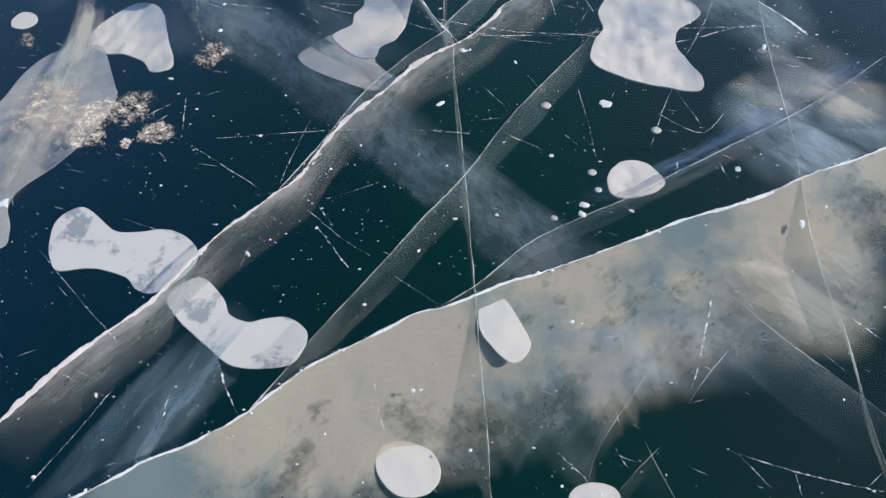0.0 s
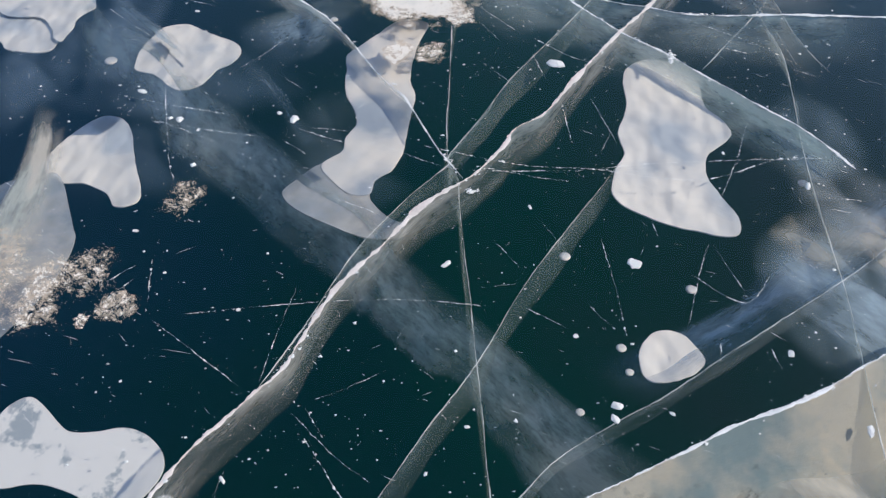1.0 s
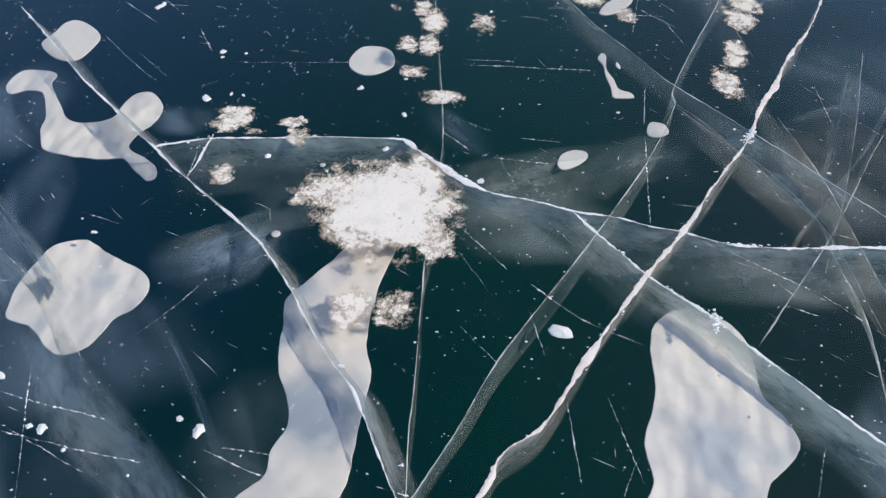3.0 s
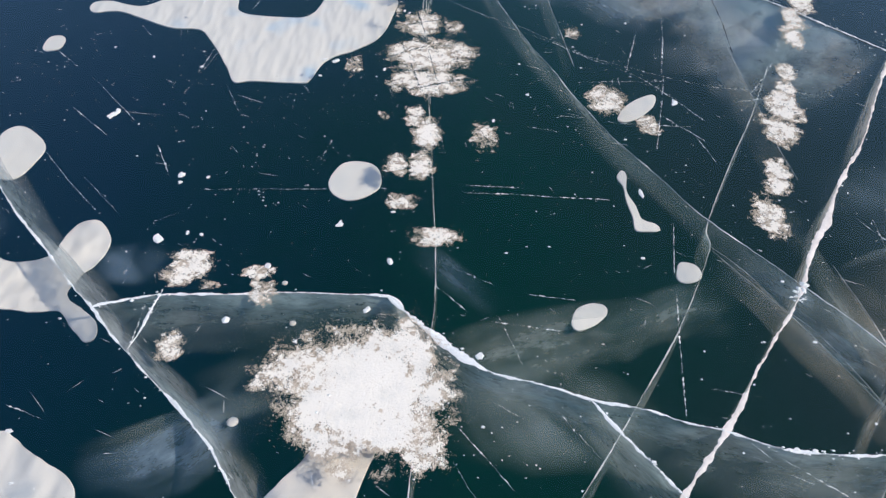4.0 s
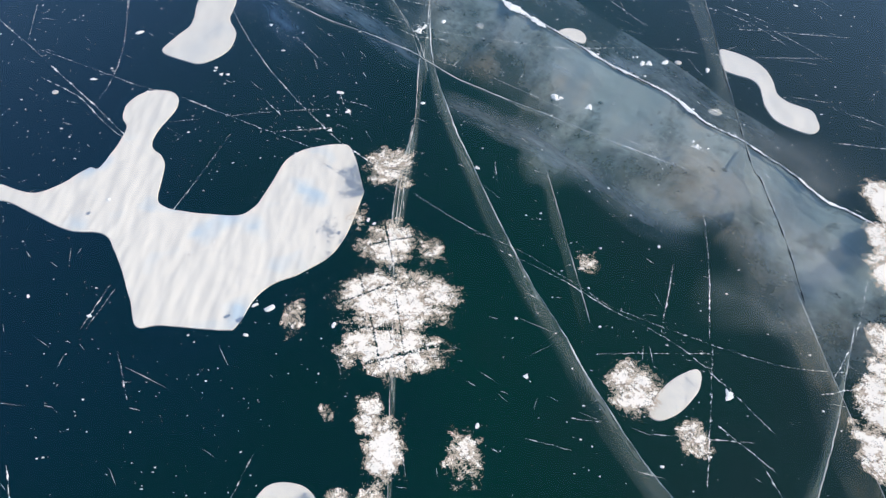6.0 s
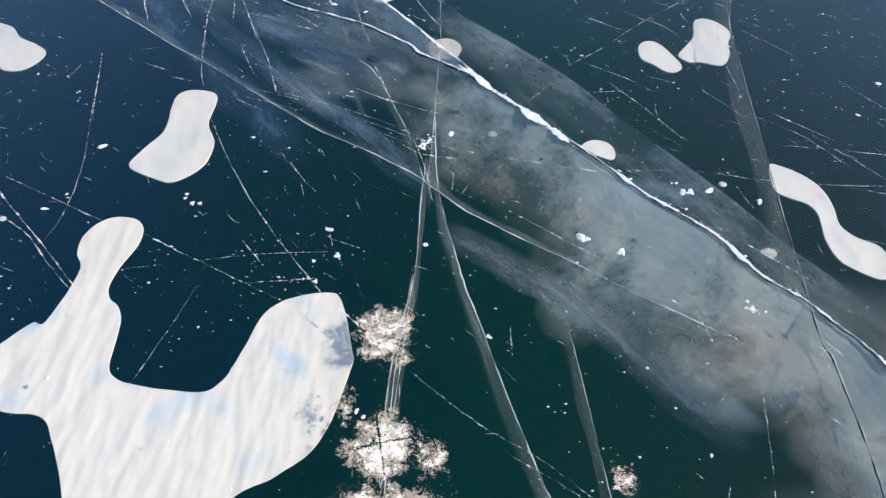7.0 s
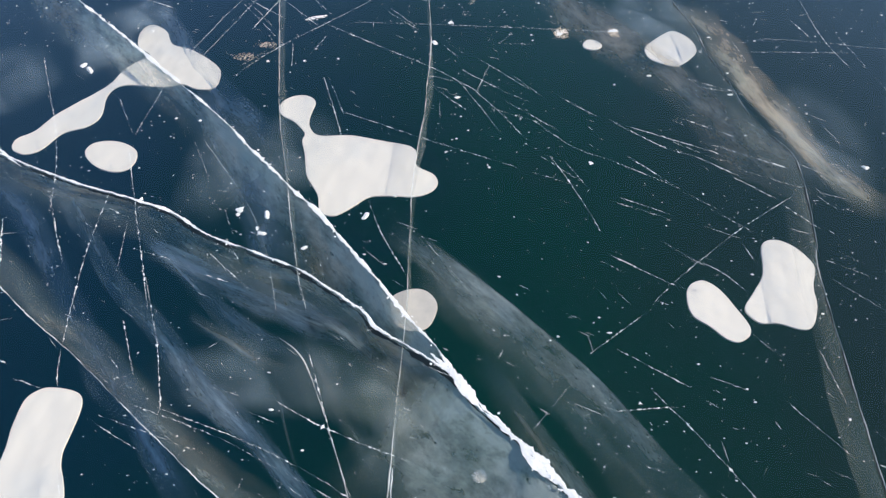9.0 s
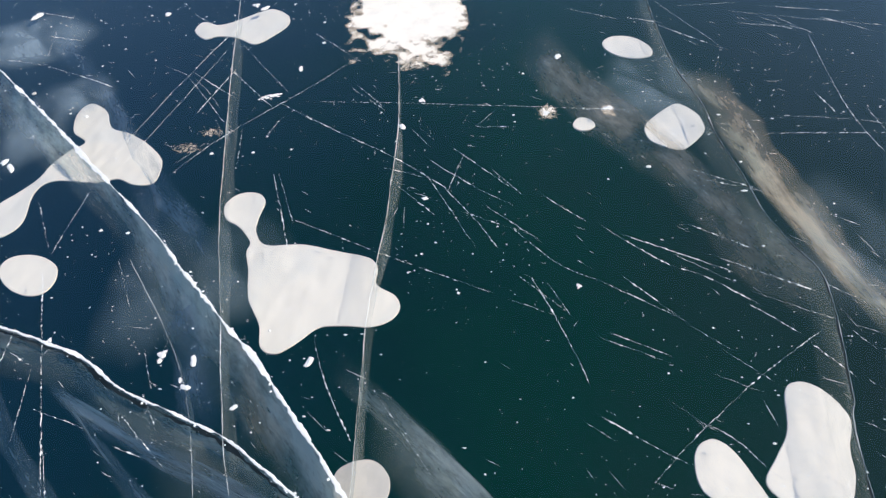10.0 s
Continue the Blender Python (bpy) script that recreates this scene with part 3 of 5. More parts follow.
# ---- bubbles frozen in the ice ----
bubble([(-2.158, 5.788), (-2.179, 5.948), (-2.119, 6.048), (-2.028, 6.078), (-1.908, 5.989), (-1.787, 5.889), (-1.646, 5.88), (-1.495, 5.9), (-1.366, 5.861), (-1.255, 5.751), (-1.245, 5.631), (-1.335, 5.501), (-1.445, 5.431), (-1.545, 5.46), (-1.625, 5.54), (-1.756, 5.59), (-1.887, 5.609), (-2.037, 5.589), (-2.108, 5.668)], 0.229, "m")
bubble([(-1.359, 5.404), (-1.286, 5.518), (-1.173, 5.548), (-1.028, 5.404), (-0.976, 5.302), (-0.863, 5.251), (-0.77, 5.271), (-0.647, 5.281), (-0.544, 5.21), (-0.522, 5.128), (-0.563, 5.014), (-0.635, 4.973), (-0.791, 4.963), (-0.915, 4.984), (-1.028, 5.065), (-1.141, 5.157), (-1.265, 5.271)], 0.245, "m")
bubble([(-2.616, 7.887), (-2.557, 8.106), (-2.447, 8.284), (-2.318, 8.383), (-2.178, 8.341), (-2.077, 8.19), (-1.976, 7.899), (-1.865, 7.628), (-1.874, 7.518), (-2.004, 7.49), (-2.105, 7.611), (-2.265, 7.693), (-2.465, 7.715)], 0.289, "k")
bubble([(-3.22, 8.02), (-3.17, 8.12), (-3.06, 8.09), (-3.01, 7.99), (-3.07, 7.9), (-3.18, 7.92)], 0.2, "s")
bubble([(1.593, 8.726), (1.786, 8.867), (1.993, 8.816), (2.123, 8.624), (2.118, 8.331), (2.209, 8.179), (2.231, 8.027), (2.125, 7.916), (2.0, 7.805), (1.964, 7.623), (2.016, 7.44), (2.078, 7.238), (2.041, 7.117), (1.933, 7.107), (1.776, 7.147), (1.578, 7.218), (1.381, 7.34), (1.3, 7.492), (1.365, 7.704), (1.441, 7.835), (1.428, 8.038), (1.531, 8.301)], 0.167, "k")
bubble([(1.259, 6.25), (1.299, 6.36), (1.389, 6.43), (1.499, 6.43), (1.579, 6.36), (1.619, 6.25), (1.569, 6.18), (1.469, 6.13), (1.359, 6.11), (1.279, 6.14)], 0.18, "k")
bubble([(0.413, 5.211), (0.415, 5.064), (0.478, 4.962), (0.545, 4.886), (0.601, 4.883), (0.653, 4.943), (0.666, 5.008), (0.626, 5.108), (0.585, 5.201), (0.549, 5.258), (0.480, 5.268)], 0.022, "s")
bubble([(-0.093, 4.443), (-0.084, 4.375), (-0.040, 4.304), (0.022, 4.261), (0.100, 4.258), (0.164, 4.279), (0.208, 4.336), (0.210, 4.403), (0.174, 4.471), (0.092, 4.516), (0.010, 4.527), (-0.056, 4.499)], 0.15, "o")
bubble([(0.8, 4.26), (0.84, 4.31), (0.92, 4.33), (1.01, 4.31), (1.04, 4.26), (1.01, 4.2), (0.9, 4.17), (0.82, 4.2)], 0.15, "o")
bubble([(-2.171, 8.799), (-2.182, 8.988), (-2.132, 9.166), (-2.063, 9.305), (-1.884, 9.353), (-1.743, 9.272), (-1.592, 9.191), (-1.432, 9.091), (-1.381, 8.982), (-1.441, 8.843), (-1.53, 8.774), (-1.58, 8.665), (-1.639, 8.576), (-1.769, 8.527), (-1.88, 8.598), (-2.0, 8.708), (-2.11, 8.749)], 0.168, "k")
bubble([(-0.629, 7.693), (-0.499, 7.835), (-0.481, 7.977), (-0.421, 8.109), (-0.443, 8.262), (-0.525, 8.465), (-0.528, 8.709), (-0.539, 8.892), (-0.44, 9.014), (-0.311, 9.166), (-0.141, 9.349), (0.05, 9.328), (0.091, 9.257), (0.012, 9.043), (-0.026, 8.85), (-0.044, 8.576), (-0.002, 8.413), (-0.03, 8.189), (-0.058, 7.976), (-0.087, 7.803), (-0.146, 7.661), (-0.256, 7.57), (-0.295, 7.438), (-0.446, 7.469)], 0.13, "g")
bubble([(-0.859, 7.474), (-0.78, 7.583), (-0.64, 7.723), (-0.461, 7.753), (-0.301, 7.625), (-0.281, 7.406), (-0.161, 7.257), (-0.041, 7.178), (-0.081, 7.088), (-0.301, 7.088), (-0.48, 7.167), (-0.67, 7.266), (-0.799, 7.365)], 0.137, "v")
bubble([(-2.43, 7.73), (-2.22, 7.32), (-2.15, 7.13), (-2.2, 6.81), (-2.35, 6.48), (-2.51, 6.27), (-2.54, 6.11), (-2.46, 5.92), (-2.47, 5.77), (-2.87, 5.77), (-3.17, 6.42), (-3.12, 6.86), (-2.98, 7.1), (-2.93, 7.41), (-2.83, 7.62), (-2.7, 7.72), (-2.58, 7.75)], 0.25, "v")
bubble([(-3.047, 10.968), (-2.986, 11.129), (-2.793, 11.129), (-2.692, 11.079), (-2.693, 10.968), (-2.583, 10.777), (-2.422, 10.555), (-2.229, 10.525), (-2.097, 10.595), (-2.066, 10.746), (-2.005, 10.857), (-1.883, 10.867), (-1.762, 10.706), (-1.784, 10.525), (-1.865, 10.414), (-1.897, 10.273), (-1.776, 10.173), (-1.665, 10.082), (-1.625, 9.981), (-1.676, 9.941), (-1.777, 10.022), (-1.897, 10.142), (-2.07, 10.142), (-2.302, 10.173), (-2.495, 10.233), (-2.585, 10.404), (-2.624, 10.626), (-2.724, 10.847), (-2.855, 10.887), (-2.987, 10.847)], 0.232, "k")
bubble([(-0.375, 11.151), (-0.355, 11.261), (-0.283, 11.361), (-0.15, 11.372), (-0.059, 11.323), (-0.019, 11.223), (-0.029, 11.113), (-0.121, 11.032), (-0.233, 11.002), (-0.324, 11.051)], 0.15, "o")
bubble([(1.172, 10.056), (1.212, 10.146), (1.302, 10.186), (1.382, 10.166), (1.382, 10.106), (1.312, 10.036), (1.222, 9.996), (1.182, 10.006)], 0.15, "o")
bubble([(1.603, 11.228), (1.642, 11.3), (1.672, 11.259), (1.653, 11.103), (1.694, 10.968), (1.714, 10.854), (1.794, 10.812), (1.815, 10.759), (1.735, 10.749), (1.655, 10.759), (1.654, 10.864), (1.634, 11.009), (1.633, 11.145)], 0.146, "s")
bubble([(1.868, 10.443), (1.91, 10.532), (2.003, 10.512), (2.024, 10.424), (1.951, 10.375), (1.878, 10.384)], 0.193, "o")
bubble([(-1.703, 12.988), (-1.959, 13.019), (-2.387, 13.228), (-2.535, 13.255), (-2.668, 13.237), (-2.733, 13.305), (-2.712, 13.394), (-2.562, 13.413), (-2.402, 13.354), (-2.258, 13.34), (-2.121, 13.44), (-1.993, 13.591), (-1.918, 13.603), (-1.856, 13.973), (-1.929, 14.138), (-1.942, 14.283), (-1.879, 14.406), (-1.771, 14.46), (-1.641, 14.447), (-1.564, 14.371), (-1.546, 14.241), (-1.599, 14.067), (-1.623, 13.901), (-1.593, 13.796), (-1.509, 13.723), (-1.455, 13.599), (-1.429, 13.337), (-1.371, 13.248), (-1.232, 13.201), (-0.87, 13.173), (-0.759, 13.231), (-0.699, 13.37), (-0.615, 13.687), (-0.522, 13.802), (-0.379, 13.867), (-0.228, 13.89), (-0.144, 13.835), (-0.035, 13.493), (-0.025, 13.354), (-0.13, 12.921), (-0.33, 12.716), (-0.478, 12.634), (-0.583, 12.521), (-0.659, 12.309), (-0.728, 12.273), (-1.106, 12.295), (-1.257, 12.282), (-1.358, 12.486), (-1.573, 12.856)], 0.173, "l")
bubble([(-2.88, 11.61), (-2.84, 11.74), (-2.73, 11.77), (-2.55, 11.64), (-2.48, 11.52), (-2.51, 11.36), (-2.57, 11.24), (-2.68, 11.22), (-2.82, 11.3), (-2.94, 11.45)], 0.2, "s")
bubble([(-2.893, 12.673), (-2.882, 12.803), (-2.782, 12.822), (-2.732, 12.743), (-2.753, 12.643), (-2.853, 12.613)], 0.132, "o")
bubble([(-3.92, 16.7), (-3.76, 16.71), (-3.46, 16.62), (-3.31, 16.46), (-3.12, 16.36), (-3, 16.26), (-3, 16.13), (-3.09, 16), (-3.24, 15.99), (-3.35, 16.08), (-3.48, 16.09), (-3.62, 16.07)], 0.13, "s")
bubble([(-1.584, 15.822), (-1.453, 15.798), (-1.399, 15.739), (-1.389, 15.64), (-1.392, 15.464), (-1.37, 15.372), (-1.302, 15.249), (-1.282, 15.163), (-1.288, 15.01), (-1.336, 14.909), (-1.413, 14.825), (-1.504, 14.779), (-1.623, 14.812), (-1.805, 14.896), (-1.846, 14.943), (-1.846, 14.993), (-1.783, 15.149), (-1.711, 15.296), (-1.708, 15.445), (-1.727, 15.579), (-1.725, 15.74), (-1.67, 15.806)], 0.149, "s")
bubble([(2.85, 15.248), (2.943, 15.238), (3.095, 15.131), (3.177, 14.985), (3.197, 14.838), (3.188, 14.673), (3.259, 14.566), (3.392, 14.488), (3.412, 14.39), (3.393, 14.263), (3.312, 14.205), (3.199, 14.253), (3.088, 14.351), (3.046, 14.526), (3.065, 14.751), (3.015, 14.858), (2.903, 14.916), (2.821, 15.004)], 0.254, "s")
bubble([(2.055, 16.629), (2.094, 16.723), (2.179, 16.765), (2.266, 16.701), (2.334, 16.573), (2.391, 16.447), (2.383, 16.364), (2.309, 16.312), (2.234, 16.334), (2.157, 16.418), (2.07, 16.493)], 0.223, "o")
bubble([(2.607, 17.054), (2.708, 17.105), (2.822, 17.042), (2.893, 16.92), (2.893, 16.849), (2.843, 16.716), (2.824, 16.564), (2.753, 16.421), (2.671, 16.402), (2.558, 16.442), (2.446, 16.443), (2.384, 16.534), (2.475, 16.677), (2.556, 16.819)], 0.204, "s")
bubble([(-0.824, 18.367), (-0.75, 18.469), (-0.618, 18.48), (-0.547, 18.399), (-0.56, 18.237), (-0.542, 18.106), (-0.452, 18.005), (-0.217, 18.015), (0.048, 17.956), (0.242, 17.906), (0.301, 17.814), (0.309, 17.693), (0.43, 17.612), (0.47, 17.522), (0.417, 17.431), (0.293, 17.38), (0.14, 17.389), (-0.003, 17.368), (-0.128, 17.247), (-0.231, 17.185), (-0.322, 17.226), (-0.371, 17.387), (-0.48, 17.58), (-0.527, 17.791), (-0.576, 17.943), (-0.574, 18.035), (-0.684, 18.166), (-0.785, 18.237)], 0.164, "s")
bubble([(-2.785, 17.832), (-2.796, 17.946), (-2.696, 18.039), (-2.616, 18.225), (-2.515, 18.37), (-2.405, 18.504), (-2.315, 18.648), (-2.275, 18.804), (-2.205, 18.949), (-2.115, 19.053), (-2.258, 19.178), (-2.311, 19.406), (-2.241, 19.52), (-2.077, 19.426), (-1.963, 19.227), (-1.77, 19.144), (-1.544, 18.976), (-1.43, 18.82), (-1.428, 18.622), (-1.561, 18.592), (-1.713, 18.655), (-1.845, 18.615), (-2.192, 18.627), (-2.282, 18.493), (-2.239, 18.233), (-2.309, 18.099), (-2.461, 18.016), (-2.56, 17.82), (-2.672, 17.769)], 0.201, "s")
bubble([(-2.183, 17.77), (-2.152, 17.883), (-1.99, 17.903), (-1.828, 17.831), (-1.767, 17.719), (-1.797, 17.606), (-1.908, 17.576), (-2.061, 17.637)], 0.172, "o")
bubble([(0.24, 16.46), (0.32, 16.53), (0.43, 16.54), (0.51, 16.47), (0.52, 16.37), (0.47, 16.26), (0.36, 16.24), (0.27, 16.3)], 0.1, "d")
bubble([(2.131, 19.152), (2.274, 19.313), (2.395, 19.395), (2.515, 19.284), (2.548, 19.123), (2.482, 19.002), (2.351, 18.889), (2.23, 18.92), (2.131, 19.001)], 0.12, "s")
bubble([(1.913, 20.169), (2.01, 20.259), (2.166, 20.239), (2.283, 20.119), (2.293, 19.999), (2.196, 19.949), (2.049, 19.969), (1.942, 20.049)], 0.1, "o")
bubble([(1.6, 19.123), (1.65, 19.193), (1.73, 19.173), (1.761, 19.103), (1.7, 19.053), (1.62, 19.063)], 0.0843, "o")
bubble([(-1.596, 20.405), (-1.556, 20.538), (-1.416, 20.487), (-1.297, 20.528), (-1.167, 20.62), (-0.978, 20.732), (-0.808, 20.63), (-0.778, 20.477), (-0.888, 20.303), (-1.018, 20.191), (-1.187, 20.283), (-1.366, 20.313), (-1.476, 20.272)], 0.1, "s")
bubble([(-4.04, 18.97), (-3.75, 19.03), (-3.57, 18.9), (-3.5, 18.67), (-3.57, 18.48), (-3.77, 18.43)], 0.13, "s")
bubble([(-3.64, 18.27), (-3.42, 18.32), (-3.3, 18.16), (-3.31, 18), (-3.48, 17.93)], 0.13, "s")
bubble([(1.435, 15.224), (1.515, 15.294), (1.625, 15.274), (1.675, 15.184), (1.645, 15.094), (1.535, 15.134)], 0.099, "o")
bubble([(1.683, 11.801), (1.772, 11.934), (1.902, 12.026), (1.992, 12.047), (1.972, 11.933), (1.863, 11.811), (1.743, 11.74), (1.683, 11.75)], 0.087, "s")
bubble([(2.52, 14.32), (2.6, 14.35), (2.63, 14.31), (2.58, 14.27)], 0.15, "o")
bubble([(-3.8, 10.28), (-3.37, 10.3), (-3.21, 10.27), (-3.1, 10.15), (-2.98, 10.01), (-2.86, 9.93), (-2.77, 9.77), (-2.73, 9.64), (-2.78, 9.58), (-2.84, 9.48), (-2.83, 9.36), (-2.85, 9.26), (-2.87, 9.17), (-2.94, 9.22), (-3.01, 9.36), (-3.15, 9.5), (-3.5, 9.58)], 0.2, "k")
bubble([(-3.98, 9.64), (-3.54, 9.64), (-3.28, 9.57), (-3.06, 9.55), (-2.96, 9.32), (-2.92, 9.13), (-3, 9.07), (-3.15, 9.08), (-3.3, 9.11), (-3.44, 9.24), (-3.81, 9.24)], 0.23, "k")
disc(1.65, 6.71, 0.034)
disc(0.93, 6.96, 0.035)
disc(1.17, 6.32, 0.029)
disc(1.19, 6.17, 0.024)
disc(2.59, 7.56, 0.034)
disc(0.89, 5.94, 0.024)
disc(-0.69, 9.42, 0.031)
disc(-2.38, 8.89, 0.050)
disc(-0.55, 10.33, 0.018)
disc(-0.46, 10.04, 0.020)
disc(0.79, 15.42, 0.040)
disc(2.42, 14.95, 0.029)
disc(-2.55, 14.41, 0.025)
disc(-2.76, 19.62, 0.020)

# ---- milky clouds ----
cloud(2.66, 6.63, 0.73, 0.69, 1.3, "h")
cloud(2.95, 6.95, 0.38, 0.34, 1.2, "b")
cloud(2.45, 7.0, 0.3, 0.25, .8, "b")
cloud(2.75, 7.9, 0.35, 0.5, .7, "h")
cloud(1.28, 5.01, 0.87, 0.36, .5, "u")
cloud(2.78, 7.35, 0.4, 0.51, .6, "g")
cloud(2.19, 5.46, 0.56, 0.57, 1.3, "b")
cloud(-0.5, 7.86, 0.47, 0.65, .2, "h")
cloud(-1.73, 7.76, 0.86, 0.43, .18, "u")
cloud(-1.81, 8.53, 1.08, 0.51, .25, "u")
cloud(-2.85, 8.72, 0.38, 0.87, .4, "u")
cloud(-1.69, 8.42, 0.53, 0.45, .25, "u")
cloud(-0.44, 7.43, 0.45, 0.3, .2, "u")
cloud(0.97, 9.43, 0.65, 0.38, .4, "c")
cloud(2.47, 9.02, 0.73, 0.25, .4, "c")
cloud(-2.29, 9.36, 0.3, 1.06, .4, "u")
cloud(2.51, 13.59, 1.05, 0.6, .35, "g")
cloud(-1.49, 10.41, 0.27, 0.19, .4, "u")
cloud(-1.04, 17.56, 0.39, 0.62, .25, "h")
cloud(1.74, 14.75, 0.48, 0.18, .8, "u")
cloud(-2.47, 19.11, 0.31, 0.59, .5, "h")
cloud(2.21, 19.55, 0.42, 0.55, .45, "h")
cloud(3.11, 9.9, 0.61, 0.68, .2, "b")
cloud(-2.96, 20.27, 0.55, 0.50, 0.90, "h")
cloud(-2.23, 19.48, 0.30, 0.30, 0.60, "h")
cloud(0.02, 15.88, 0.42, 0.30, 0.12, "t")
cloud(-0.39, 16.44, 0.35, 0.25, 0.08, "t")
cloud(-0.40, 15.90, 0.75, 0.30, 0.32, "h")
cloud(2.47, 12.51, 0.55, 0.30, 0.18, "g")
cloud(2.10, 13.23, 0.40, 0.25, 0.35, "h")
cloud(-2.76, 10.49, 0.50, 0.60, 0.45, "u")
# added pale layer that imitates the sky's reflection on the ice here
cloud(3.58, 10.88, 0.90, 0.60, 0.25, "h")
cloud(-0.56, 17.73, 0.35, 0.60, 0.30, "h")
cloud(-3.19, 18.48, 0.60, 0.60, 0.50, "h")
cloud(2.92, 12.90, 0.70, 0.35, 0.50, "g")
cloud(-0.47, 9.62, 0.50, 0.25, 0.18, "c")
cloud(3.20, 17.96, 0.40, 0.70, 0.30, "h")
cloud(0.37, 15.80, 0.35, 0.30, 0.45, "t")

# ---- cracks ----
fracture([(-1.91, 4.43), (-1.85, 4.56), (-1.73, 4.75), (-1.66, 4.85), (-1.52, 5.01), (-1.32, 5.23), (-1.18, 5.46), (-1.03, 5.7), (-0.91, 5.83), (-0.77, 5.99), (-0.65, 6.13), (-0.53, 6.4), (-0.39, 6.66), (-0.18, 6.91), (0.04, 7.21), (0.35, 7.46), (0.46, 7.57), (0.6, 7.76), (0.68, 7.91), (0.9, 8.07), (1.12, 8.39), (1.32, 8.67), (1.57, 8.99), (1.83, 9.3), (2.08, 9.64), (2.28, 9.91), (2.48, 10.17), (2.62, 10.44), (2.82, 10.73), (2.93, 10.93), (3.12, 11.21), (3.31, 11.47), (3.63, 12.03), (3.99, 12.63)], .022, .5, 0, 1.05, "w", True)
fracture([(-1.54, 4.13), (-1.39, 4.2), (-1.24, 4.29), (-1.09, 4.39), (-0.95, 4.44), (-0.74, 4.57), (-0.61, 4.69), (-0.45, 4.83), (-0.24, 4.96), (-0.05, 5.07), (0.09, 5.16), (0.24, 5.2), (0.42, 5.28), (0.57, 5.35), (0.73, 5.4), (0.92, 5.48), (1.15, 5.58), (1.35, 5.66), (1.56, 5.77), (1.88, 5.88), (2.17, 6), (2.41, 6.13), (2.69, 6.24), (2.97, 6.36), (3.45, 6.58)], .012, .3, 1.15, 2.1, "b", True)
fracture([(1.19, 9.48), (1.32, 9.3), (1.47, 9.12), (1.57, 8.99), (1.76, 8.82), (1.89, 8.7), (2.09, 8.46), (2.27, 8.28), (2.46, 8.07), (2.6, 7.93), (2.73, 7.75), (2.85, 7.52)], .017, .45, 0.1, 1.5, "c", True)
fracture([(-1.57, 10.03), (-1.38, 10.08), (-1.18, 10.12), (-0.85, 10.12), (-0.52, 10.14), (-0.19, 10.13), (0.12, 10.11), (0.23, 9.99), (0.43, 9.81), (0.66, 9.64), (0.93, 9.57), (1.19, 9.48), (1.45, 9.43), (1.63, 9.37), (1.83, 9.32), (2.06, 9.24), (2.27, 9.21), (2.53, 9.2), (2.83, 9.21), (3.29, 9.19), (3.77, 9.17)], .018, .45, 0.2, 1.1, "c", True)
fracture([(0.10, 10.12), (0.16, 10.05), (0.23, 9.99), (0.33, 9.90), (0.43, 9.81), (0.54, 9.72), (0.66, 9.64)], .034, .08, 0.02, .3, "c", True)
fracture([(-3.09, 11.66), (-2.63, 11.14), (-2.38, 10.85), (-2.15, 10.6), (-1.93, 10.38), (-1.72, 10.16), (-1.58, 10.04), (-1.41, 9.85), (-1.3, 9.75), (-1.07, 9.54), (-0.89, 9.38), (-0.71, 9.19), (-0.59, 9.02), (-0.47, 8.83), (-0.39, 8.69), (-0.27, 8.5), (-0.19, 8.38), (-0.08, 8.24), (0, 8.07), (0.1, 7.86), (0.16, 7.72), (0.23, 7.59), (0.31, 7.45)], .011, .45, -0.2, 1.2, "g", True)
fracture([(-5.27, 21.89), (-4.16, 20.85), (-3.19, 19.88), (-2.87, 19.59), (-2.29, 19.06), (-1.65, 18.45), (-1.28, 18.11), (-0.88, 17.68), (-0.57, 17.35), (-0.29, 17.07), (-0.07, 16.81), (0.17, 16.51), (0.36, 16.27), (0.56, 16.04), (0.74, 15.76)], .021, .42, .36, 1.0, "t", True)
fracture([(0.56, 16.04), (0.74, 15.76), (1.03, 15.5), (1.12, 15.37), (1.37, 15.15), (1.56, 14.94), (1.77, 14.7), (2.01, 14.49), (2.21, 14.31), (2.4, 14.02), (2.61, 13.84), (2.69, 13.75), (2.88, 13.51), (3.02, 13.28), (3.17, 13.17), (3.54, 12.82), (3.92, 12.45)], .02, .5, 1.15, 1.5, "t", True, .008)
fracture([(-3, 17.77), (-2.65, 17.57), (-2.33, 17.42), (-1.96, 17.28), (-1.56, 17.15), (-1.26, 17.04), (-0.95, 16.85), (-0.67, 16.74), (-0.35, 16.6), (-0.16, 16.48), (0.1, 16.3), (0.19, 16.19), (0.37, 16.08), (0.57, 15.95), (0.72, 15.82)], .014, .30, .22, .75, "t", True, .02)
fracture([(0.46, 4.02), (0.44, 4.21), (0.43, 4.52), (0.41, 4.87), (0.39, 5.35), (0.37, 5.74), (0.35, 6.18), (0.32, 6.69), (0.29, 7.21), (0.28, 7.46), (0.22, 7.59), (0.22, 7.76), (0.22, 8.03), (0.24, 8.3), (0.25, 8.59), (0.26, 8.79), (0.28, 9.14), (0.37, 10.03), (0.37, 10.42), (0.35, 10.92), (0.32, 11.49), (0.29, 12.01), (0.31, 11.83), (0.26, 12.54), (0.25, 13.22), (0.3, 13.91), (0.24, 12.63), (0.22, 13.13), (0.26, 13.6), (0.31, 13.92), (0.31, 14.52), (0.32, 14.93), (0.34, 14.72), (0.35, 15.24), (0.35, 15.78), (0.35, 16.33), (0.31, 17.35), (0.34, 18.03), (0.34, 18.44), (0.34, 18.96), (0.27, 19.77), (0.19, 20.69)], .0035, .35, 0, 0.62, "c", False)
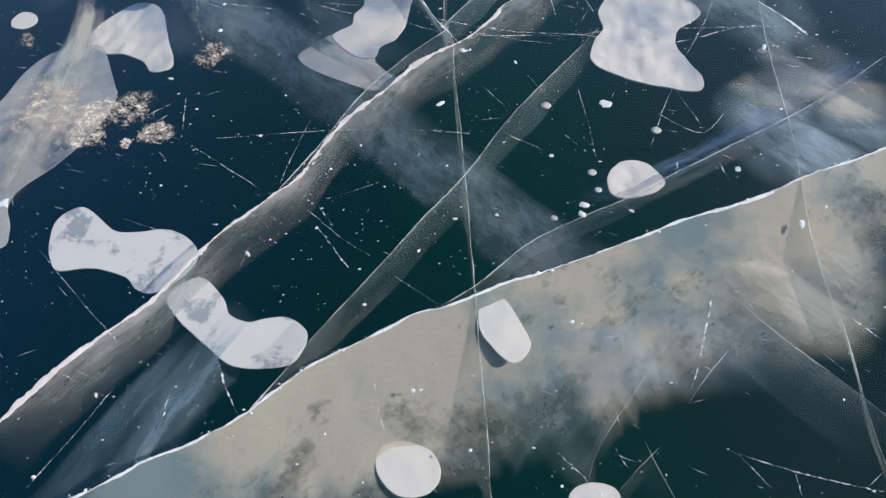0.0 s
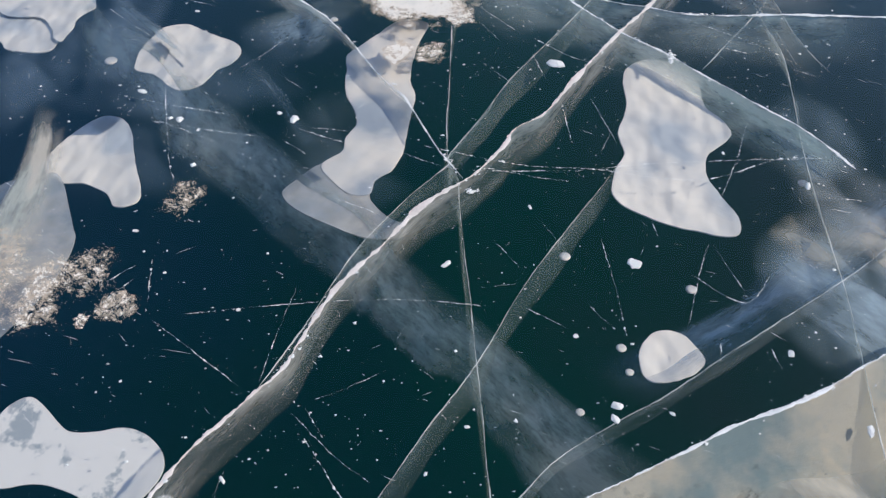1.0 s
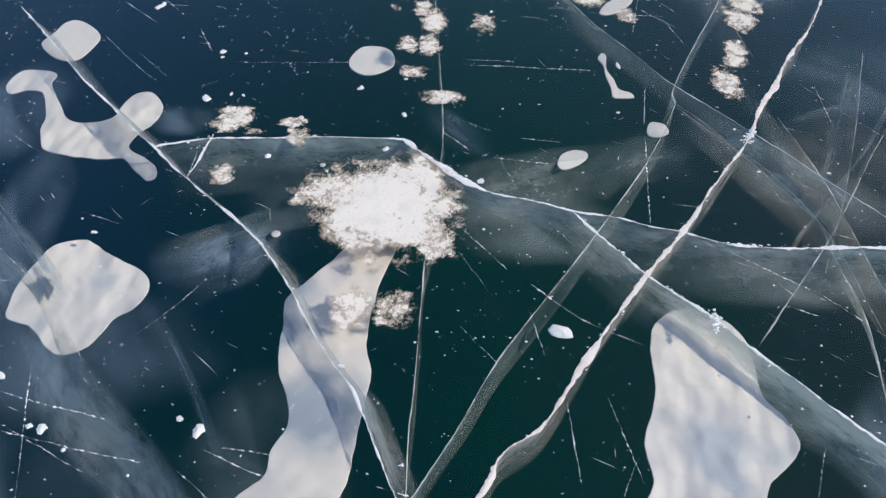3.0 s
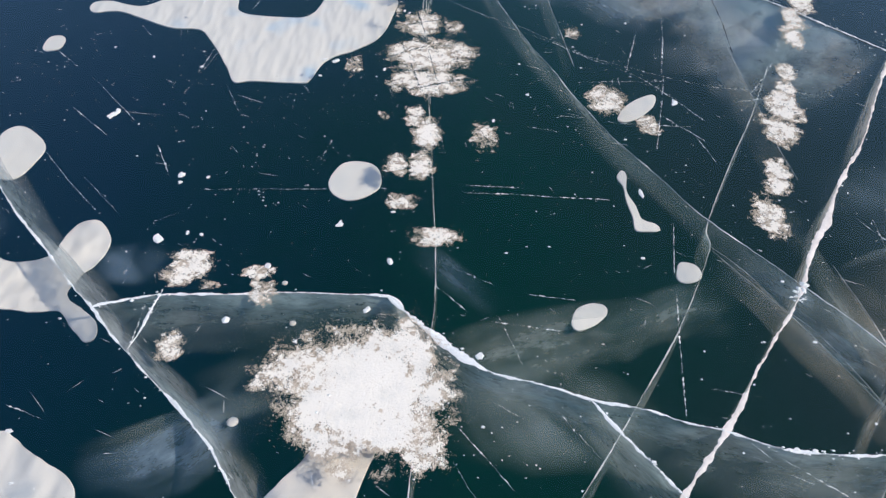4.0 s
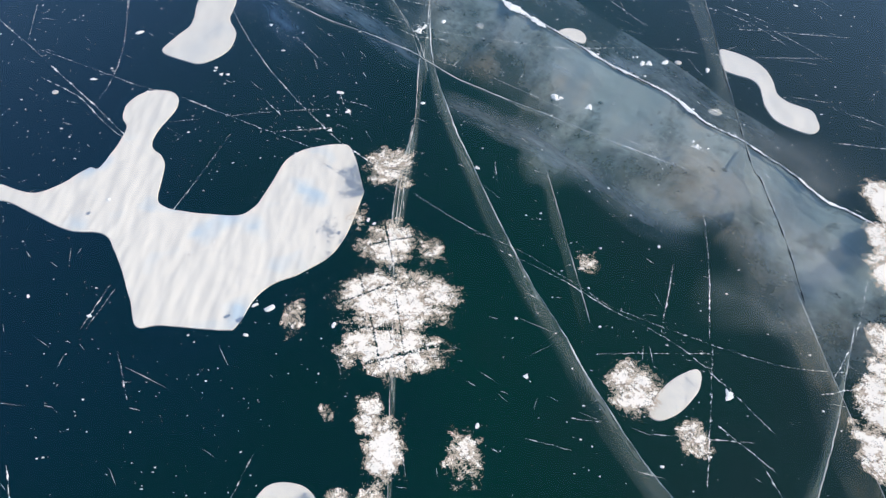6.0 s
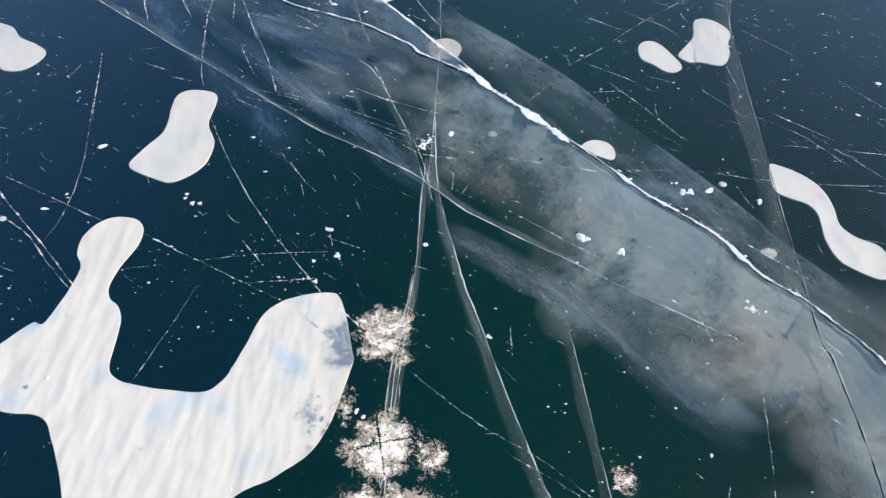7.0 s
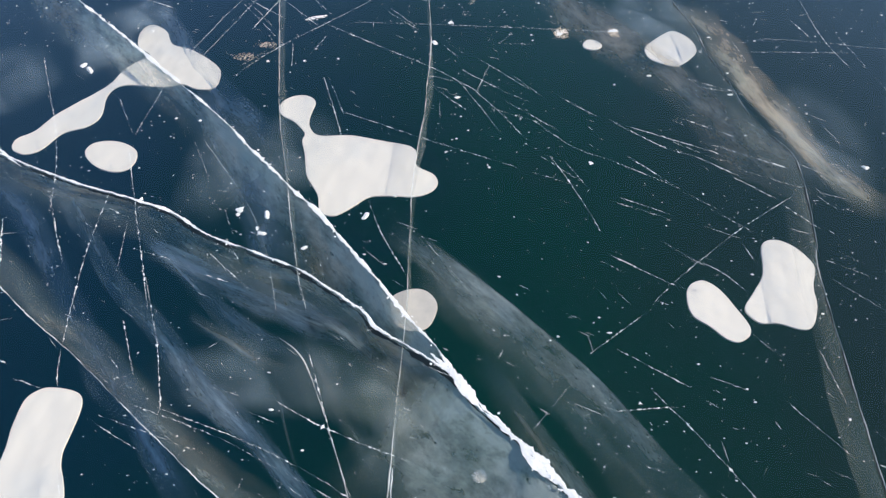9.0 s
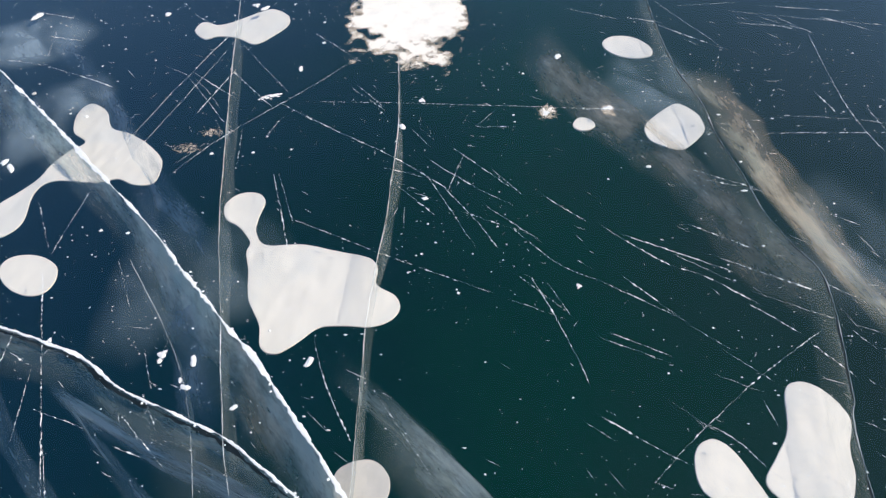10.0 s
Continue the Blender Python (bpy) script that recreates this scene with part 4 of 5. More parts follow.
fracture([(-0.23, 16.3), (-0.33, 16.58), (-0.5, 17.18), (-0.63, 17.66), (-0.75, 18.12), (-0.91, 18.9), (-1.05, 19.64), (-1.24, 20.73)], .004, .3, 0, 0.55, "c", False)
fracture([(2.3, 21.01), (2.34, 20.29), (2.39, 19.75), (2.52, 19.26), (2.56, 18.89), (2.64, 18.56), (2.7, 18.2), (2.8, 17.93), (2.92, 17.67), (2.89, 17.25), (2.84, 16.91), (2.77, 16.45), (2.64, 13.84), (2.66, 13.42), (2.68, 12.87), (2.66, 12.46)], .003, .2, .06, 0.41, "c", False, .008)
fracture([(-3.81, 17.52), (-3.39, 17.28), (-2.87, 16.97), (-2.33, 16.57), (-1.85, 16.21), (-1.42, 15.91), (-1.06, 15.63), (-0.77, 15.42), (-0.5, 15.22), (-0.26, 15.09), (0.02, 14.93), (0.25, 14.78), (0.4, 14.64), (0.61, 14.46), (0.81, 14.33), (1, 14.21), (1.25, 14.07), (1.53, 13.9), (1.8, 13.74), (2.11, 13.56)], .004, .30, -.31, .3, "t", True)
fracture([(0.36, 15.38), (0.41, 14.72), (0.56, 14.05), (0.76, 13.43), (0.93, 12.94), (1.08, 12.55), (1.24, 12.21), (1.38, 11.88), (1.61, 11.43), (1.8, 11.14), (2.03, 10.77), (2.26, 10.5), (2.47, 10.26), (2.69, 10), (2.9, 9.73), (3.17, 9.42)], .004, .22, .04, .5, "c", True)
fracture([(-0.77, 5.99), (-0.57, 6.37), (-0.33, 6.87), (-0.04, 7.28), (0.24, 7.59), (0.23, 7.66), (0.47, 8.05), (0.7, 8.45), (0.99, 8.85), (1.33, 9.32), (1.72, 9.9), (2.02, 10.47), (2.05, 10.67), (2.32, 11.2), (2.61, 11.72), (2.89, 12.31)], .005, .3, .02, 0.66, "c", False)
fracture([(-0.71, 4.58), (-0.42, 5.03), (-0.21, 5.33), (0.08, 5.76), (0.38, 6.18), (0.64, 6.63), (1.06, 7.21), (1.35, 7.6)], .004, .3, .05, 0.51, "c", False)
fracture([(0.21, 5.2), (0.42, 5.35), (0.71, 5.62), (1.05, 5.82), (1.34, 5.97), (1.64, 6.16), (2.04, 6.4), (2.47, 6.66), (2.84, 6.91), (3.31, 7.27)], .004, .15, .05, 0.56, "g", False)
fracture([(-2.79, 9.72), (-2.45, 9.33), (-1.99, 8.98), (-1.54, 8.44), (-1.08, 8.02), (-0.68, 7.59), (-0.3, 7.29), (-0.11, 6.97), (0.16, 6.69), (0.52, 6.3), (0.81, 5.97), (1.1, 5.7), (1.3, 5.58)], 0, .55, .4, 1.5, "c", False)
fracture([(2.21, 4.22), (2.21, 4.42), (2.23, 4.72), (2.26, 5.04), (2.26, 5.31), (2.28, 5.62), (2.35, 6.04), (2.43, 6.53), (2.5, 7.21), (2.56, 7.67), (2.73, 8.62), (2.71, 9.08), (2.71, 9.37)], .004, .3, .17, 0.82, "c", False)
fracture([(3.92, 10.83), (3.39, 10.18), (2.94, 9.56), (2.65, 9.18), (2.1, 8.53)], .004, .2, 0, 0.39, "c", False)
fracture([(0.39, 9.91), (0.65, 10.01), (1.09, 10.12), (1.5, 10.18), (1.86, 10.3), (2.22, 10.34)], .0, .4, .3, .7, "c", False)
fracture([(-1.45, 9.16), (-1.05, 9.32), (-0.76, 9.6), (-0.57, 9.64)], .0, .4, .3, .8, "u", False)
fracture([(2.04, 10.5), (2.21, 10.3), (2.37, 10.02), (2.51, 9.77), (2.7, 9.41)], .004, .2, .05, 0.49, "b", False)
fracture([(-0.34, 16.1), (-0.19, 15.97), (-0.05, 15.71), (0.07, 15.44), (0.16, 15.22), (0.25, 14.96), (0.32, 14.71)], .004, .2, 0, 0.39, "c", False)
fracture([(1.17, 13.8), (1.25, 13.35), (1.3, 13), (1.36, 12.56), (1.4, 12.28)], .003, .25, 0, 0.34, "c", False)
fracture([(0.45, 16.91), (0.63, 16.74), (1, 16.39), (1.41, 15.97), (1.77, 15.48), (2.1, 15.08), (2.39, 14.72), (2.66, 14.32), (2.87, 14.06), (3.07, 13.8)], -.001, .3, .4, .9, "c", False)
fracture([(-2.86, 17.65), (-2.27, 17.2), (-1.54, 16.32), (-1.04, 15.79), (-0.52, 15.19)], .0, .4, .3, .7, "u", False)
fracture([(-1.5, 18.54), (-1.02, 17.92), (-0.67, 17.33), (-0.33, 16.64)], .0, .4, .3, .7, "u", False)
fracture([(-2.97, 20.77), (-1.97, 19.5), (-1.2, 18.49), (-0.66, 17.93)], .0, .4, .3, .7, "u", False)
fracture([(-1.43, 4.02), (-1.35, 4.23), (-1.25, 4.57), (-1.05, 5.03), (-0.88, 5.35)], .0, .45, .15, .85, "u", False)
fracture([(-1.74, 4.09), (-1.59, 4.28), (-1.45, 4.56), (-1.25, 4.9), (-1.08, 5.15)], .0, .4, .12, .6, "u", False)
fracture([(1.43, 20.48), (1.79, 19.75), (2.15, 19.2), (2.53, 18.56), (2.84, 18.06), (3.22, 17.56)], .0, .35, .35, 1.1, "s", False)
fracture([(2.39, 19.75), (2.65, 18.75), (2.85, 18.13), (3.04, 17.63), (3.22, 17.12)], .0, .12, -.5, 1.05, "s", False)
fracture([(0.51, 16.03), (0.63, 15.92), (0.77, 15.75), (0.91, 15.61), (1.03, 15.48), (1.19, 15.32), (1.33, 15.15)], .05, .06, 0, .3, "g", True)
fracture([(2.73, 10.37), (2.85, 9.79), (2.88, 9.4), (2.92, 8.85), (3.02, 8.49)], .004, .22, .05, 0.49, "b", False)
fracture([(3.61, 11.14), (3.23, 10.24), (2.88, 9.51), (2.62, 9.03)], .003, .2, 0, 0.41, "g", False)
fracture([(2.04, 10.47), (2.29, 10.13), (2.51, 9.85), (2.7, 9.42), (2.77, 9.04), (2.8, 8.62)], .003, .2, .05, 0.41, "b", False)
fracture([(1.2, 5.91), (1.64, 6.16), (2.04, 6.4), (2.47, 6.66), (2.94, 6.96), (3.49, 7.39)], .0, .4, -.55, 1.3, "u", False)
fracture([(-2.25, 17.57), (-1.82, 17.05), (-1.43, 16.59), (-1.06, 16.26), (-0.72, 15.91), (-0.39, 15.64), (-0.07, 15.32), (0.21, 15.03), (0.47, 14.80)], .0, .22, .17, 1.15, "h", False)
fracture([(-1.43, 16.98), (-0.95, 16.56), (-0.59, 16.28), (-0.22, 16.07)], .0, .2, .12, .8, "h", False)
fracture([(-0.22, 16.28), (-0.03, 15.98), (0.22, 15.58), (0.38, 15.26)], .0, .25, .2, .45, "t", False)
fracture([(0.16, 17.18), (0.47, 16.90), (0.78, 16.63), (0.99, 16.37)], .0, .25, .16, 1.1, "c", False)
fracture([(-1.22, 17.74), (-0.85, 17.25), (-0.59, 16.82), (-0.40, 16.28)], .002, .25, .03, 0.37, "h", False)
fracture([(2.62, 12.77), (2.65, 12.21), (2.68, 11.77), (2.70, 11.38), (2.74, 11.07)], .003, .2, .08, 0.49, "b", False)
fracture([(0.22, 10.72), (0.51, 10.43), (0.81, 10.13)], .0, .25, .12, .7, "h", False)
fracture([(1.73, 5.28), (1.97, 4.97), (2.17, 4.75), (2.35, 4.53)], .003, .3, .16, 0.82, "c", False)
fracture([(1.37, 5.00), (1.13, 4.69), (0.93, 4.42), (0.85, 4.21)], .002, .22, .06, 0.57, "g", False)
fracture([(1.15, 4.47), (1.18, 4.36), (1.24, 4.19)], .002, .2, .05, 0.66, "c", False)
fracture([(0.97, 4.21), (1.10, 4.34), (1.22, 4.44)], .002, .2, .05, 0.57, "c", False)
fracture([(1.65, 4.94), (1.47, 4.75), (1.38, 4.64)], .002, .2, .04, 0.49, "g", False)
fracture([(0.52, 4.34), (0.63, 4.50), (0.81, 4.69)], .0, .2, .05, .6, "h", False)
fracture([(-2.87, 10.09), (-2.44, 9.60), (-2.02, 9.17), (-1.65, 8.79)], .0, .08, .15, .7, "h", False)
fracture([(-1.45, 8.98), (-1.11, 8.61), (-0.82, 8.16), (-0.67, 7.87)], .0, .2, .12, .7, "h", False)
fracture([(-1.44, 9.23), (-1.06, 9.40), (-0.63, 9.57), (-0.32, 9.63)], .0, .2, .12, .7, "c", False)
fracture([(0.81, 16.14), (1.22, 15.51), (1.62, 14.89)], .0, .2, .2, .7, "t", False)
fracture([(0.44, 14.47), (0.85, 14.25), (1.30, 13.95), (1.67, 13.57), (1.94, 13.23), (2.18, 12.96)], .0, .22, .2, .9, "g", False)
fracture([(2.22, 10.58), (2.54, 10.30), (2.73, 10.07), (2.98, 9.83), (3.20, 9.65), (3.40, 9.48)], .0, 0.4, 0.05, 1.2, "h", False)
fracture([(2.66, 10.96), (2.73, 10.57), (2.78, 10.24), (2.85, 9.77), (2.91, 9.48), (2.94, 9.24)], .0, 0.2, 0.05, 0.7, "c", False)
fracture([(3.98, 10.98), (3.72, 10.67), (3.41, 10.25), (3.13, 9.92), (2.85, 9.59), (2.66, 9.39), (2.42, 9.08)], .0, 0.16, 0.05, 1, "b", False)
fracture([(2.81, 10.43), (3.08, 10.55), (3.32, 10.61), (3.59, 10.64)], .0, 0.14, 0.05, 0.7, "c", False)
fracture([(3.60, 11.14), (3.38, 10.67), (3.12, 10.11), (2.87, 9.65)], .0, 0.16, 0.1, 0.8, "b", False)
fracture([(-0.94, 16.33), (-0.69, 16.18), (-0.44, 16.03), (-0.18, 15.94)], .0, 0.12, 0.1, 0.8, "t", False)
fracture([(-0.36, 15.97), (-0.24, 15.65), (-0.08, 15.29), (-0.03, 15.15)], .0, 0.15, 0.03, 0.5, "h", False)
fracture([(-1.51, 16.96), (-1.14, 16.79), (-0.83, 16.64), (-0.38, 16.47), (-0.03, 16.31), (0.25, 16.05)], .0, 0.36, 0.08, 1.6, "h", False)
fracture([(-2.64, 6.04), (-2.62, 6.51), (-2.62, 7.1), (-2.59, 7.62), (-2.69, 8.29)], .0, .18, .24, 1.5, "w", False)
fracture([(-1.196, 10.146), (-1.226, 10.029), (-1.245, 9.908), (-1.271, 9.811), (-1.293, 9.743)], .009, .16, .05, .7, "g", True)
fracture([(-3.246, 18.055), (-2.962, 17.842), (-2.714, 17.639), (-2.519, 17.491), (-2.428, 17.429)], .012, .1, .02, .4, "c", True)
fracture([(1.52, 14.85), (1.82, 14.58), (2.09, 14.27), (2.41, 13.94), (2.75, 13.57)], .0, .05, .12, 1.0, "b", False)

# ---- hairline cracks ----
hairline([(-1.23, 6.45), (-0.88, 6.49), (-0.45, 6.53), (0.06, 6.53), (0.42, 6.49)])
hairline([(-0.64, 6.62), (-0.71, 6.33), (-0.76, 6.04)])
hairline([(-0.12, 6.1), (-0.33, 6), (-0.48, 5.94)])
hairline([(-0.58, 5.87), (-0.36, 5.66), (-0.17, 5.52)])
hairline([(-1.42, 6.43), (-1.15, 6.23), (-0.87, 6.02)])
hairline([(0.07, 7.75), (0.69, 7.57), (1.14, 7.53), (1.81, 7.43), (2.34, 7.6), (2.59, 7.63)])
hairline([(1.12, 6.97), (1.15, 6.58), (1.16, 6.28)])
hairline([(2.2, 7.81), (2.02, 7.46), (1.91, 7.27)])
hairline([(1.76, 6.94), (1.64, 6.69), (1.51, 6.37)])
hairline([(1.77, 6.91), (1.87, 6.58)])
hairline([(-0.89, 4.87), (-0.82, 4.72), (-0.74, 4.59)])
hairline([(-1.09, 4.69), (-1.09, 4.53)])
hairline([(-1.01, 4.89), (-1.03, 4.79)])
hairline([(-0.12, 4.81), (-0.08, 4.63), (-0.03, 4.44), (-0.01, 4.26)])
hairline([(1.65, 5.29), (1.54, 5), (1.42, 4.72)])
hairline([(1.08, 4.91), (1.08, 4.81)])
hairline([(-1.64, 5.8), (-1.43, 5.72), (-1.22, 5.64)])
hairline([(0.74, 4.42), (0.88, 4.27)])
hairline([(1.5, 4.43), (1.78, 4.33), (2.05, 4.26), (2.16, 4.24)])
hairline([(1.55, 4.42), (1.68, 4.24)])
hairline([(-0.52, 7.31), (-0.19, 7.15)])
hairline([(-0.03, 5.38), (0.21, 5.2)])
hairline([(2.65, 7.27), (2.8, 7.24)])
hairline([(-0.86, 5.58), (-0.89, 5.46)])
hairline([(-1.62, 4.23), (-1.48, 4.49), (-1.37, 4.72)])
hairline([(-0.28, 5.42), (-0.5, 5.74)])
hairline([(-2.1, 8.28), (-1.75, 8.18), (-1.26, 8.06)])
hairline([(-1.78, 8.36), (-1.61, 7.71), (-1.51, 7.43)])
hairline([(-1.81, 8.01), (-1.38, 7.91), (-1, 7.84)])
hairline([(-0.78, 7.92), (-0.49, 7.8), (-0.24, 7.77), (0.12, 7.59), (0.41, 7.52), (1.03, 7.52)])
hairline([(-1.17, 7.71), (-0.8, 7.49)])
hairline([(1.02, 8.19), (1.04, 7.9), (1.05, 7.7)])
hairline([(1.23, 8.23), (1.31, 7.9), (1.35, 7.77)])
hairline([(1.34, 7.9), (1.22, 7.67)])
hairline([(2.27, 7.98), (2.12, 7.64)])
hairline([(0.86, 8.75), (0.94, 8.43)])
hairline([(0.89, 8.92), (1.15, 8.69), (1.47, 8.52)])
hairline([(1.76, 10.16), (1.7, 9.72), (1.66, 9.38)])
hairline([(3, 10.74), (3.25, 10.38), (3.58, 9.96)])
hairline([(2.08, 9.18), (2.36, 8.98), (2.56, 8.84), (2.82, 8.58)])
hairline([(1.74, 8.4), (1.94, 8.24), (2.06, 8.11)])
hairline([(-2.45, 9.33), (-2.17, 9.07), (-1.92, 8.88)])
hairline([(-1.28, 8.57), (-1.12, 8.75), (-0.98, 8.94)])
hairline([(-1.27, 10.05), (-1.28, 9.74)])
hairline([(0.03, 9.94), (0.23, 9.7), (0.43, 9.47)])
hairline([(0.71, 9.95), (1.11, 9.89)])
hairline([(1.82, 9.55), (2.11, 9.5)])
hairline([(1.03, 7.51), (1.61, 7.58), (2.68, 7.62)])
hairline([(0.47, 9.16), (0.64, 8.87)])
hairline([(0.41, 7.56), (0.74, 7.47), (0.99, 7.42)])
hairline([(-1.23, 10.95), (-0.33, 10.96), (0.07, 10.97)])
hairline([(0.54, 10.94), (1.07, 10.91), (1.53, 10.88)])
hairline([(-2.62, 14.4), (-2.2, 14.15), (-1.94, 13.9), (-1.72, 13.71), (-1.51, 13.56)])
hairline([(-1.43, 14.17), (-0.95, 13.93), (-0.26, 13.6)])
hairline([(-0.98, 13.81), (-1.09, 13.39), (-1.21, 13)])
hairline([(-1.4, 12.46), (-1.47, 12.15)])
hairline([(0.34, 13.25), (0.72, 12.96), (1.04, 12.78), (1.35, 12.54), (1.56, 12.38), (2.03, 12.17), (2.44, 12.03), (2.91, 11.99), (3.21, 11.93)])
hairline([(0.88, 12.8), (1.23, 12.6), (1.49, 12.4), (1.77, 12.22), (1.97, 12.04), (2.27, 11.64)])
hairline([(1.41, 12.08), (1.71, 12.09), (2.09, 12.1)])
hairline([(2.29, 13.75), (2.21, 13.14), (2.15, 12.69), (2.05, 12.18)])
hairline([(1.94, 12.71), (1.79, 12.22)])
hairline([(-1.56, 11.38), (-1.4, 11.07)])
hairline([(-2.27, 11.75), (-1.92, 11.45)])
hairline([(-2.19, 12.05), (-1.79, 11.62)])
hairline([(-2.3, 11.29), (-2, 10.97), (-1.79, 10.76)])
hairline([(0.37, 11.54), (0.41, 11.37)])
hairline([(2.54, 11.86), (2.97, 11.95)])
hairline([(3.09, 12.66), (2.88, 12.25), (2.64, 11.94)])
hairline([(1, 11.58), (1.24, 11.52)])
hairline([(1.94, 13.79), (2.03, 13.48)])
hairline([(-2.81, 12.6), (-2.38, 12.21)])
hairline([(-0.35, 11.47), (-0.42, 11.22)])
hairline([(-1.42, 10.66), (-1.25, 10.74)])
hairline([(-3.41, 15.29), (-2.8, 14.75), (-2.4, 14.38), (-2.02, 14.03), (-1.7, 13.72)])
hairline([(-2.73, 14.72), (-2.3, 14.53), (-1.81, 14.3), (-1.59, 14.23)])
hairline([(-2.26, 15.52), (-2.07, 14.81), (-2.02, 14.34), (-2.06, 14.07)])
hairline([(-1.3, 15.31), (-1.09, 14.92), (-0.79, 14.45), (-0.43, 13.99), (-0.17, 13.7), (0.14, 13.45)])
hairline([(-1.24, 16.5), (-1.01, 16), (-0.87, 15.61)])
hairline([(-1.21, 15.6), (-0.59, 15.41)])
hairline([(-0.9, 15.65), (-0.42, 15.49), (0.04, 15.29), (0.41, 15.08), (0.9, 14.97), (1.51, 14.87), (2.12, 14.9), (2.59, 14.83), (3.02, 14.8), (3.56, 14.8)])
hairline([(-0.17, 16.03), (0.07, 15.44), (0.28, 14.97), (0.39, 14.5)])
hairline([(-1.35, 12.47), (-1.44, 12.15)])
hairline([(2, 13.75), (2.06, 13.51)])
hairline([(1.38, 16.06), (1.69, 16.32)])
hairline([(1.04, 15.58), (1.28, 15.89)])
hairline([(0.89, 14.47), (1.26, 14.22), (1.47, 14.08)])
hairline([(0.42, 14.71), (0.74, 14.52)])
hairline([(3.04, 15.35), (3.35, 14.98), (3.54, 14.75)])
hairline([(3.44, 15.98), (3.78, 15.52)])
hairline([(3.1, 14.32), (3.37, 14.26)])
hairline([(2.62, 16.19), (2.67, 15.8)])
hairline([(2.19, 14.41), (2.47, 14.17), (2.77, 13.92)])
hairline([(-0.73, 13.81), (-0.27, 13.87)])
hairline([(0.73, 18.78), (1.12, 18.39)])
hairline([(0.69, 18.39), (0.91, 18.09), (1.05, 17.86)])
hairline([(-0.25, 18.08), (0.36, 17.8), (1.02, 17.52)])
hairline([(1.11, 17.48), (1.43, 17.35)])
hairline([(1.67, 17.26), (1.98, 17.12)])
hairline([(2.09, 17.83), (2.41, 17.62)])
hairline([(2.49, 17.56), (2.82, 17.41), (3.13, 17.29)])
hairline([(2.1, 17.32), (2.28, 17.18)])
hairline([(2.25, 17.17), (2.49, 16.97)])
hairline([(2.31, 18.56), (2.71, 18.38)])
hairline([(1.25, 17.64), (1.42, 17.25), (1.53, 16.94)])
hairline([(-0.61, 19.28), (-0.08, 18.93), (0.35, 18.66), (0.75, 18.34)])
hairline([(0.08, 20.01), (-0.42, 19.42), (-0.91, 18.9), (-1.2, 18.49)])
hairline([(-1.12, 20.11), (-1.33, 19.36), (-1.56, 18.6)])
hairline([(-1.05, 20.03), (-0.54, 19.39)])
hairline([(-0.39, 19.28), (0.29, 19.26), (1.13, 19.22), (2.1, 19.17)])
hairline([(3.5, 20.11), (3.52, 19.2), (3.62, 18.72)])
hairline([(3.34, 19.39), (3.43, 19.13)])
hairline([(-0.46, 18.55), (-0.24, 18.03)])
hairline([(0.4, 16.88), (0.6, 16.61), (0.75, 16.41)])
hairline([(-1.7, 18.37), (-1.74, 17.77)])
hairline([(-1.74, 17.64), (-1.5, 17.08), (-1.15, 16.26)])
hairline([(-0.88, 16.68), (-0.59, 16.42)])
hairline([(-2.79, 20.18), (-2.47, 20.11)])
hairline([(-0.61, 18.87), (-0.56, 19.02)])
hairline([(-1.42, 19.64), (-0.94, 19.02)])
hairline([(1.81, 17.98), (2.42, 17.7)])
hairline([(2.31, 20.73), (2.78, 19.97)])
hairline([(3.23, 20.44), (3.55, 20.11)])
hairline([(1.23, 18.29), (1.01, 18.55)])
hairline([(2.17, 18.1), (2.56, 17.88)])
hairline([(2.73, 17.21), (2.9, 17.01)])
hairline([(-1.72, 17.23), (-1.67, 16.64), (-1.55, 15.98), (-1.45, 15.68)])
hairline([(-1.04, 15.66), (-0.6, 15.52), (-0.21, 15.35), (0.2, 15.16), (0.52, 15.07)])
hairline([(-0.27, 15.7), (0.02, 15.56), (0.49, 15.39)])
hairline([(-0.47, 18.5), (-0.23, 17.8)])
hairline([(0.59, 18.47), (0.92, 17.86)])
hairline([(-1.22, 15.56), (-0.94, 15.42)])
hairline([(2.37, 15.81), (2.62, 15.51)])
hairline([(-0.72, 15), (-0.64, 14.84)])
hairline([(1.51, 16.11), (1.89, 15.87)])
hairline([(-3.24, 18.7), (-2.88, 18.03)])
hairline([(-2.82, 18.72), (-2.31, 17.76)])
hairline([(2.53, 20.05), (2.68, 19.93)])
hairline([(2.8, 19.97), (2.7, 19.67)])
hairline([(2.94, 19.93), (3.05, 19.85)])
hairline([(0.94, 18.24), (1.14, 18.07), (1.32, 17.91)])
hairline([(3.1, 18.16), (3.24, 18.07)])
hairline([(2.44, 17.48), (2.69, 17.28)])
hairline([(2.96, 17.4), (3.02, 17.29)])
hairline([(2.94, 17.01), (3.01, 16.95)])
hairline([(1.18, 17.64), (1.43, 17.41)])
hairline([(1.34, 17.6), (1.46, 17.37)])
hairline([(1.52, 17.78), (1.6, 17.71)])
hairline([(3.17, 20.36), (3.52, 20.15)])
hairline([(-2.75, 20.26), (-2.67, 19.89)])
hairline([(-1.12, 19.75), (-0.64, 19.22)])
hairline([(-0.03, 19.49), (0.21, 19.21)])
hairline([(0.44, 18.96), (0.58, 18.78)])
hairline([(-1.19, 19.15), (-1.02, 19.71)])
hairline([(0.33, 18.45), (0.55, 18.34)])
hairline([(0.59, 18.64), (0.88, 18.4), (1.15, 18.22)])
hairline([(0.83, 18.16), (1.28, 17.96)])
hairline([(1.34, 18.31), (1.6, 18.09)])
